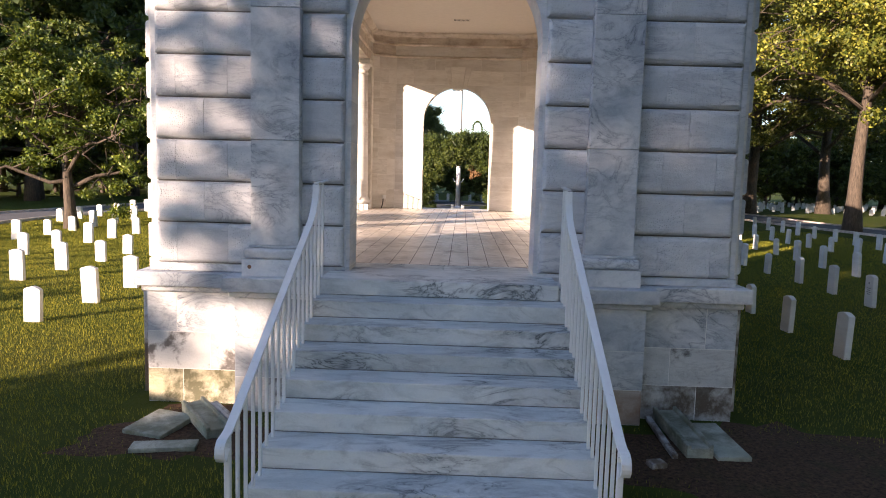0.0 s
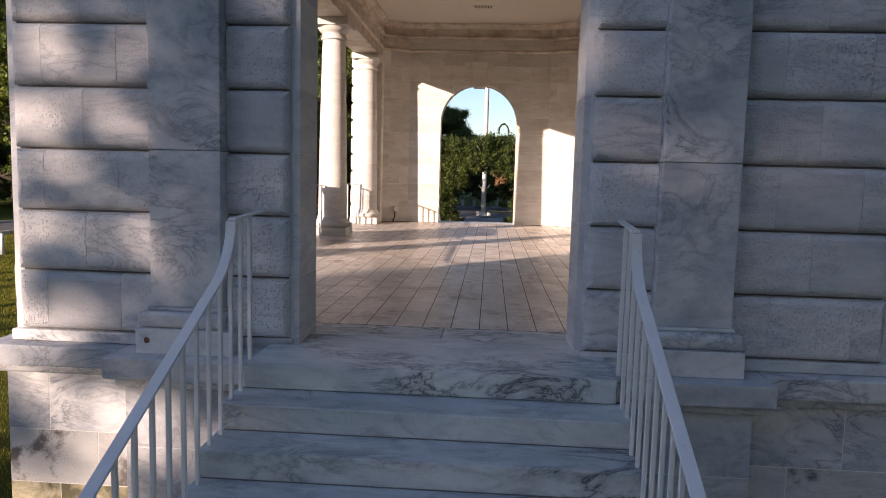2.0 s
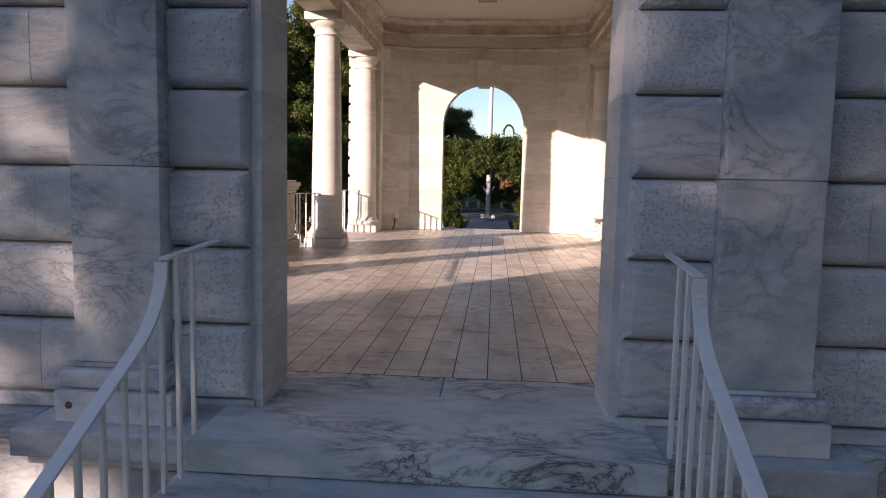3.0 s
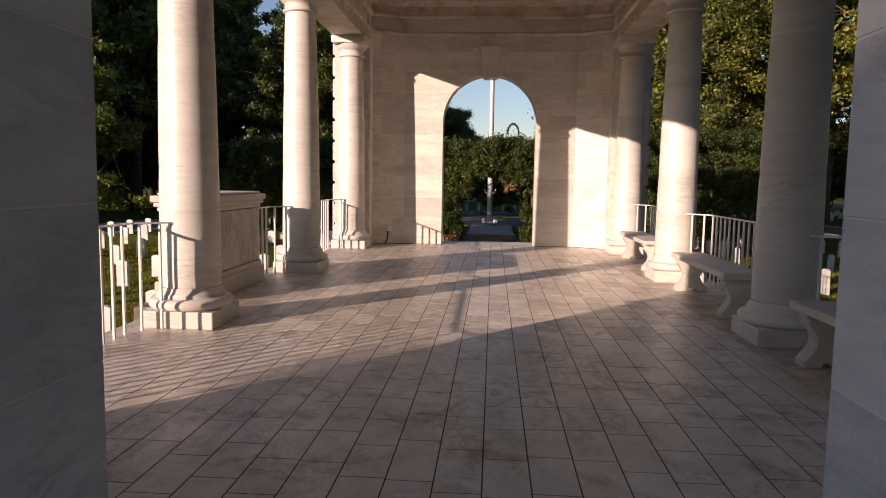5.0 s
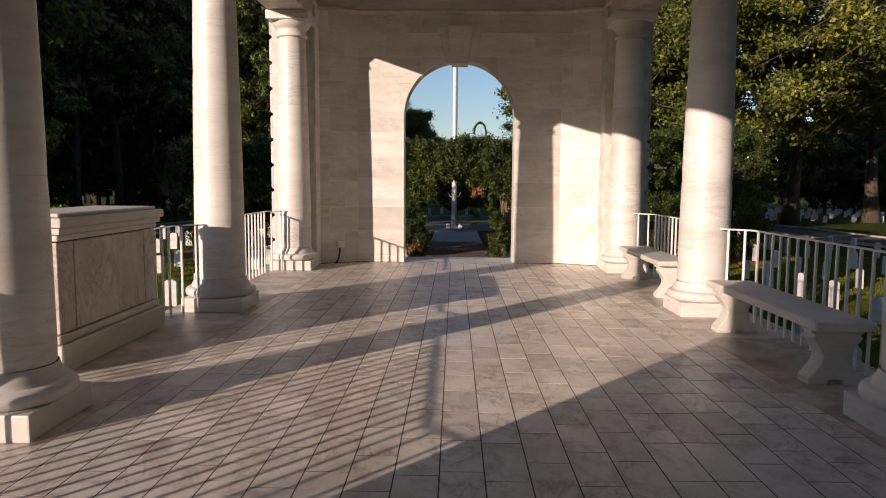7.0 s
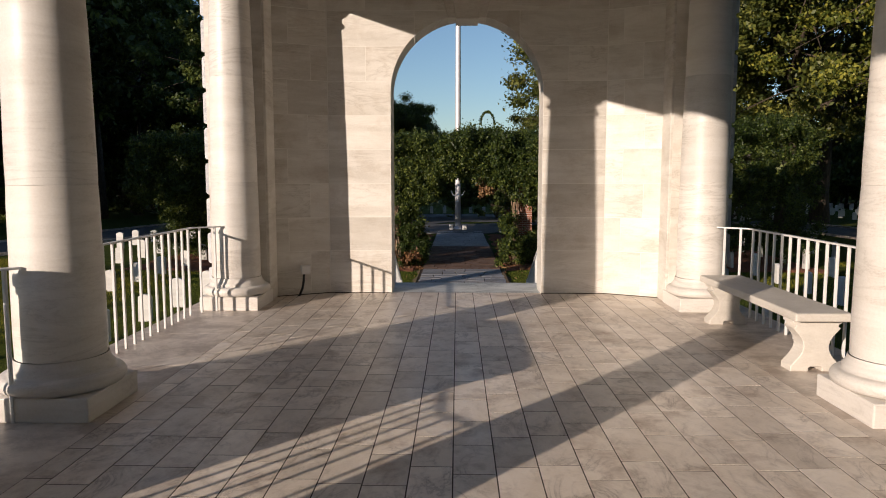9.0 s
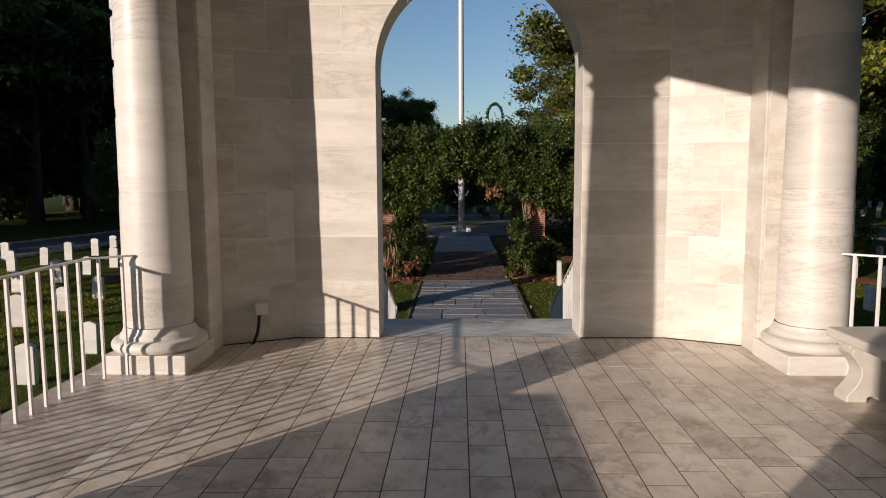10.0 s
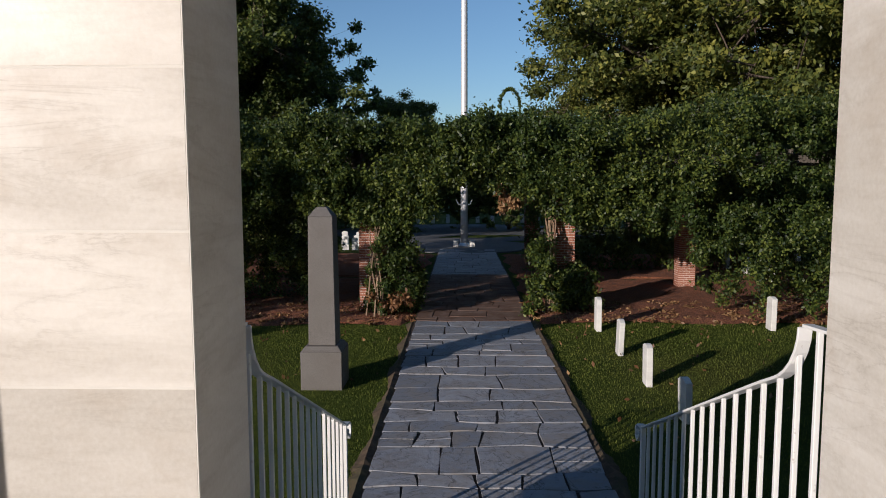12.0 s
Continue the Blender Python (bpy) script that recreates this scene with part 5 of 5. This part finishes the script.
wood(-26, 64, 24, 64, 13, 1.2, (LOW,), 0.5, 0.66)
put_tree(LOW, 10.5, 44.0, 50, 0.62)
put_tree(LOW, 14.2, 43.5, 150, 0.6)
# trees out of view, added to block skylight at the right side and front
for x, y, turn, k in ((21.5, 3.0, 70, 0.9), (23.5, 11.0, 200, 0.95), (16.0, -15.0, 30, 0.95), (27.0, -6.0, 140, 1.0), (28.0, 16.0, 60, 0.95), (34.0, 6.0, 210, 1.0), (37.0, 26.0, 310, 1.0), (7.0, -25.0, 250, 0.95), (22.0, -28.0, 80, 1.0)):
    put_tree(OAKD, x, y, turn, k)
# added far row of trees behind the viewer, shading the pavilion's front and lawns
THIN = tree(14, 27.0, 6.6, 14.5, 0.3, 14000, 0.5, M_LEAFD, "tall thin-crowned tree at the edge of the lawn", nl=16)
back = Vector((-0.663, -0.749))
side = Vector((0.749, -0.663))
LACE = tree(23, 15.5, 2.7, 9.6, 0.2, 1500, 0.34, M_LEAFD, "young thin-leaved tree behind the front lawn", nl=7)
for d, p, k, src, *turn in ((40, -0.9, 1.0, LACE, 20), (50, -45.0, 0.9, OAKD), (52, -53.0, 0.95, OAKD), (60, 5.7, 0.95, OAKD, 90), (67, 6.9, 0.95, OAKD, 160), (64, 3.9, 0.95, THIN, 60), (58, 5.2, 0.72, OAKD), (50, 2.68, 0.58, OAKD, 250), (71, 4.2, 0.74, OAKD), (61, 12.0, 0.92, OAKD), (68, 15.0, 0.8, OAKD), (60, 20.0, 0.95, OAKD), (64, 29.0, 0.8, OAKD), (60, 37.0, 1.0, OAKD), (66, 46.0, 0.85, OAKD), (62, 55.0, 1.0, OAKD),
                     (60, -10.0, 0.59, OAK), (62, -20.0, 0.60, OAK), (64, -30.0, 0.62, OAK), (16, -2.9, 0.37, LOW)):
    q = back * d + side * p
    put_tree(src, q.x, q.y, turn[0] if turn else (d * 37 + p * 53) % 360, k)


# ---- grass ----
M_GRASS = leaf("grass_blades", (0.10, 0.113, 0.014), (0.25, 0.24, 0.027), (0.48, 0.43, 0.07), 0.35, 0.7, 0.06)


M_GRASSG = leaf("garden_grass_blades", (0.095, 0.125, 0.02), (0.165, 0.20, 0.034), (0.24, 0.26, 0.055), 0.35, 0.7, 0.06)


def grass(x0, x1, y0, y1, per_m2, high, seed, material, label):
    """Blades of mown grass strewn over a patch of the lawn; bare where the soil shows."""
    rg = np.random.default_rng(seed)
    n = int((x1 - x0) * (y1 - y0) * per_m2)
    x, y = rg.uniform(x0, x1, n), rg.uniform(y0, y1, n)
    keep = ~((np.abs(x) < 3.62) & (y > -0.35) & (y < 15.8)) & ~((np.abs(x) < 1.45) & (y > -4.0) & (y < 48)) & ~((np.abs(x) < 14) & (y > 28.8) & (y < 36.6))
    bare = np.maximum(np.exp(-(((x + 2.55) / 0.95) ** 4 + ((y + 1.0) / 0.8) ** 4)), np.exp(-(((x - 3.3) / 1.75) ** 4 + ((y + 1.35) / 1.15) ** 4)))
    keep &= rg.uniform(size=n) > bare * 1.04
    x, y = x[keep], y[keep]
    n = len(x)
    z = np.array([ground_z(a, b) for a, b in zip(x, y)])
    az = rg.uniform(0, 2 * np.pi, n)
    h = high * rg.uniform(0.5, 1.2, n)
    w = 0.19 * h * rg.uniform(0.6, 1.0, n)
    lean = h * 0.35
    la = rg.uniform(0, 2 * np.pi, n)
    dx, dy = np.cos(az) * w / 2, np.sin(az) * w / 2
    verts = np.stack([np.stack([x - dx, y - dy, z - 0.01], 1), np.stack([x + dx, y + dy, z - 0.01], 1), np.stack([x + np.cos(la) * lean, y + np.sin(la) * lean, z + h], 1)], 1).reshape(-1, 3)
    me = bpy.data.meshes.new("grass")
    me.vertices.add(3 * n)
    me.vertices.foreach_set("co", verts.ravel())
    me.loops.add(3 * n)
    me.loops.foreach_set("vertex_index", np.arange(3 * n))
    me.polygons.add(n)
    me.polygons.foreach_set("loop_start", np.arange(0, 3 * n, 3))
    me.update(calc_edges=True)
    me.materials.append(material)
    tagged(new("grass", me), label, "grass", kind="stuff")


grass(-20.0, -1.4, -4.5, 16.0, 900, 0.052, 1, M_GRASS, "short green and straw-coloured lawn grass")
grass(1.4, 20.0, -4.5, 16.0, 800, 0.046, 2, M_GRASS, "short green and straw-coloured lawn grass")
grass(-20.0, -9.0, 16.0, 32.0, 420, 0.07, 4, M_GRASS, "short green and straw-coloured lawn grass")
grass(9.0, 20.0, 16.0, 32.0, 360, 0.07, 5, M_GRASS, "short green and straw-coloured lawn grass")
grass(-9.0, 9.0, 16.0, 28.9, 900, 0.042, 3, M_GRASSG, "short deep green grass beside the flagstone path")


# ---- the arbour: brick piers under a mass of vine ----
def brick_pier(x, y, h=2.8):
    p = thing("brick_pier", "red brick pier of the arbour, overgrown with vine", "pier", "piers of the arbour", at=(x, y, ground_z(x, y)))
    w = 0.26
    part("mortar_core", box(-w + 0.008, w - 0.008, -w + 0.008, w - 0.008, -0.1, h, 0), M_JOINT, p)
    verts, faces = [], []
    z, k = 0.0, 0
    while z < h:
        for turn in range(4):
            segs = [(-w, -w / 3), (-w / 3, w / 3), (w / 3, w)] if (k + turn) % 2 else [(-w, 0.0), (0.0, w)]
            for a, b in segs:
                q = len(verts)
                loc = [(a + 0.005, -w, z + 0.005), (b - 0.005, -w, z + 0.005), (b - 0.005, -w, z + 0.062), (a + 0.005, -w, z + 0.062), (a + 0.005, -w + 0.02, z + 0.005), (b - 0.005, -w + 0.02, z + 0.005), (b - 0.005, -w + 0.02, z + 0.062), (a + 0.005, -w + 0.02, z + 0.062)]
                cs, sn = math.cos(turn * math.pi / 2), math.sin(turn * math.pi / 2)
                verts += [(cs * u - sn * v, sn * u + cs * v, t) for u, v, t in loc]
                faces += [(q, q + 1, q + 2, q + 3), (q, q + 4, q + 5, q + 1), (q + 3, q + 2, q + 6, q + 7), (q, q + 3, q + 7, q + 4), (q + 1, q + 5, q + 6, q + 2)]
        z += 0.067
        k += 1
    bricks = rows_mesh("bricks", verts, faces, M_BRICK, p)
    bricks["kind"] = "stuff"


# The pair at 41.4 is an unseen addition under the lengthened roof.
for x, y in ((-2.6, 30.8), (2.36, 30.9), (-2.8, 34.4), (2.6, 34.4), (6.72, 34.8), (-2.8, 41.4), (2.6, 41.4)):
    brick_pier(x, y)
arbour = thing("arbour_frame", "weathered timber beams of the arbour under the vine", "arbour")
M_STEM = bark("vine_bark", (0.17, 0.11, 0.07), (0.36, 0.26, 0.17))
M_BEAM = bark("weathered_timber", (0.06, 0.05, 0.04), (0.14, 0.12, 0.10))
# The two rear beams are added to carry the lengthened roof.
for y in (31.5, 33.9, 37.6, 41.4):
    part("beam", box(-11.0, 11.2, y - 0.09, y + 0.09, ground_z(0, y) + 3.75, ground_z(0, y) + 3.95, 0.01), M_BEAM, arbour)
for k in range(18):
    x = -10.6 + k * 1.25
    part("rafter", box(x - 0.05, x + 0.05, 31.1, 42.2, ground_z(0, 32) + 3.94, ground_z(0, 32) + 4.1, 0.008), M_BEAM, arbour)


def vine():
    v = thing("climbing_vine", "dense green climbing vine heaped over the arbour", "vine", kind="stuff")
    rv = random.Random(8)
    cs, rs, ns = [], [], []

    def clump(x, y, z, r, n):
        cs.append((x, y, z))
        rs.append(r)
        ns.append(n)
    top = [(-12.0, 3.4), (-5.2, 3.4), (-3.9, 3.55), (-1.9, 3.3), (-0.5, 3.3), (0.4, 3.5), (1.3, 3.62), (2.3, 3.45), (3.8, 3.4), (5.2, 3.65), (6.5, 4.1), (7.9, 3.85), (13.0, 4.0)]
    hem = [(-12.0, 0.9), (-5.0, 1.05), (-3.6, 1.2), (-2.9, 0.8), (-1.1, 0.85), (-0.6, 1.65), (0.7, 1.6), (1.7, 1.25), (2.3, 0.85), (3.4, 0.85), (4.8, 0.6), (5.35, 0.5), (5.7, -1.2), (13.0, -1.2)]

    def along(rows, x):
        return float(np.interp(x, [q[0] for q in rows], [q[1] for q in rows]))
    for i in range(1900):
        x = rv.uniform(-12.0, 13.0)
        y = 30.1 + 4.0 * rv.random() ** 1.6
        r = rv.uniform(0.2, 0.40)
        crest = along(top, x) + 0.10 * math.sin(x * 2.9) - 0.35 * r
        z = rv.uniform(along(hem, x) + 0.5 * r, crest) if y < 31.2 else rv.uniform(crest - 0.7, crest)
        y += 0.55 * math.sin(1.3 * x + 1.6 * z) * math.sin(2.1 * z - 0.8 * x + 1.0) + 0.22 * math.sin(4.1 * x - 2.7 * z)
        clump(x, y, z, r, 72)
    for i in range(430):        # the hanging hem in front of the beams
        x = rv.uniform(-12.0, 5.6)
        clump(x, 29.85 + rv.uniform(-0.2, 0.35), along(hem, x) + rv.uniform(-0.05, 1.15), rv.uniform(0.16, 0.32), 60)
    for i in range(330):        # the outer face, in bunches
        x = rv.uniform(-12.0, 13.0)
        x += 0.35 * math.sin(2.4 * x)
        clump(x, 29.95 + rv.uniform(-0.2, 0.3), rv.uniform(along(hem, x) + 0.6, along(top, x) - 0.25), rv.uniform(0.18, 0.34), 60)
    for x0, w, z1, n in ((-1.9, 0.8, 1.5, 95), (1.75, 0.42, 0.35, 34)):        # the overgrown feet beside the path
        for i in range(n):
            z = rv.uniform(-1.45, z1)
            clump(x0 + rv.uniform(-w, w) * (1.0 - 0.25 * (z + 1.45)), 29.95 + rv.uniform(-0.35, 0.5), z, rv.uniform(0.16, 0.32), 60)
    for i in range(44):         # a dark bush at the foot of the pier
        clump(rv.uniform(2.0, 3.1), 30.1 + rv.uniform(-0.3, 0.4), rv.uniform(-1.45, -0.35), rv.uniform(0.18, 0.32), 60)
    for i in range(400):        # shrubs standing under the roof on the side away from the path
        clump(rv.uniform(-12.0, -4.0), 31.6 + rv.uniform(-0.3, 1.6), rv.uniform(-1.5, 1.9), rv.uniform(0.25, 0.45), 60)
    for i in range(60):
        clump(rv.uniform(5.9, 12.5), 29.5 + rv.uniform(-0.6, 0.8), rv.uniform(-1.4, 0.9), rv.uniform(0.25, 0.42), 70)
    deep = [(rv.uniform(2.3, 13.0) * rv.choice((-1, 1)), 39.2 + rv.uniform(-0.6, 0.8), rv.uniform(-1.5, 2.7)) for _ in range(620)]
    deep = [q for q in deep if not (-5.6 < q[0] < -3.2 and q[2] < 0.3)]
    deep += [(rv.uniform(-11.0, 12.0), rv.uniform(33.8, 42.5), 2.75 + rv.uniform(-0.3, 0.35)) for _ in range(520)]        # the roof further back, added to shade the ground under it
    leaf_cloud("inner_foliage", deep, [0.42] * len(deep), [48] * len(deep), 0.16, M_LEAFD, 32, v, 0.5)
    for i in range(16):
        a = math.pi * i / 15
        clump(0.98 + 0.25 * math.cos(a), 31.2, 3.72 + 0.42 * math.sin(a), 0.05, 9)
    leaf_cloud("foliage", cs, rs, [int(2.2 * c) for c in ns], 0.09, M_VINE, 31, v, 0.5)
    stems = bmesh.new()
    for x0, y1, n in ((-2.4, 30.0, 9), (1.93, 30.3, 14)):
        for i in range(n):
            a, b = rv.uniform(-0.35, 0.35) if x0 < 0 else rv.uniform(-0.16, 0.14), rv.uniform(-0.4, 0.1)
            w = [rv.uniform(-0.07, 0.07) for _ in range(5)]
            tube([(x0 + a, y1 + b, -1.5), (x0 + a * 0.8 + w[0], y1 + b, -0.9), (x0 + a * 0.6 + w[1], y1 + b * 0.8, -0.3), (x0 + a * 0.5 + w[2], y1 + b * 0.5, 0.3), (x0 + a * 0.7 + w[3], y1 + 0.1, 0.9), (x0 + a + w[4], y1 + 0.2, 1.6)], [0.024, 0.02, 0.018, 0.016, 0.014, 0.01], 5, stems)
    part("stems", stems, M_STEM, v, "pale brown twisted vine stems")
    leaf_cloud("dry_foliage", [(0.95 + rv.uniform(-0.3, 0.3), 29.85 + rv.uniform(-0.1, 0.2), 1.35 + rv.uniform(-0.25, 0.2)) for _ in range(9)] + [(-2.0 + rv.uniform(-0.4, 0.5), 29.5 + rv.uniform(-0.3, 0.3), -1.3 + rv.uniform(0, 0.4)) for _ in range(9)], [0.16] * 18, [70] * 18, 0.10, M_DRY, 5, v, 1.0)


vine()

# ---- floor tiles ----
TW, TL = 0.2515, 0.475
_tiles = {}


def tile_mesh(w, l):
    key = (round(w, 3), round(l, 3))
    if key not in _tiles:
        bm = box(-w / 2, w / 2, -l / 2, l / 2, -0.02, 0.0, 0.0)
        me = bpy.data.meshes.new("floor_tile")
        bm.to_mesh(me)
        bm.free()
        me.materials.append(M_TILE)
        _tiles[key] = me
    return _tiles[key]


rt2 = random.Random(77)
tiles = []
for c in range(23):
    x = -0.155 + (c - 10) * TW
    xa, xb = max(-2.581, x), min(2.581, x + TW)
    if xb - xa < 0.05:
        continue
    y = 0.815 - rt2.uniform(0.0, 0.45)
    while y < 15.15:
        ln = rt2.choice((TL, TL, 0.44, 0.56))
        a, b = max(0.815, y), min(15.15, y + ln)
        if b - a > 0.03:
            tiles.append((xa, xb, a, b))
        y += ln
near = sorted(tiles, key=lambda t: abs((t[2] + t[3]) / 2 - 9.0) + 0.2 * abs((t[0] + t[1]) / 2))
for k, (xa, xb, a, b) in enumerate(near):
    if k < 300:
        ob = new("floor_tile", tile_mesh(xb - xa - 0.008, b - a - 0.009))
        ob.parent = floor_slab
        ob.location = ((xa + xb) / 2, (a + b) / 2, rt2.uniform(-0.0003, 0.0003))
vr, fr = [], []
for xa, xb, a, b in near[300:]:
    z, q = rt2.uniform(-0.0003, 0.0003), len(vr)
    g, e = 0.004, 0.0004
    xa, xb, a, b = xa + g, xb - g, a + g, b - g
    vr += [(xa, a, -0.02), (xb, a, -0.02), (xb, b, -0.02), (xa, b, -0.02), (xa, a, z - e), (xb, a, z - e), (xb, b, z - e), (xa, b, z - e), (xa + e, a + e, z), (xb - e, a + e, z), (xb - e, b - e, z), (xa + e, b - e, z)]
    for o in (0, 4):
        fr += [(q + o + k, q + o + (k + 1) % 4, q + o + 4 + (k + 1) % 4, q + o + 4 + k) for k in range(4)]
    fr.append((q + 8, q + 9, q + 10, q + 11))
more = rows_mesh("floor_tiles", vr, fr, M_TILE, floor_slab)
more["kind"] = "stuff"
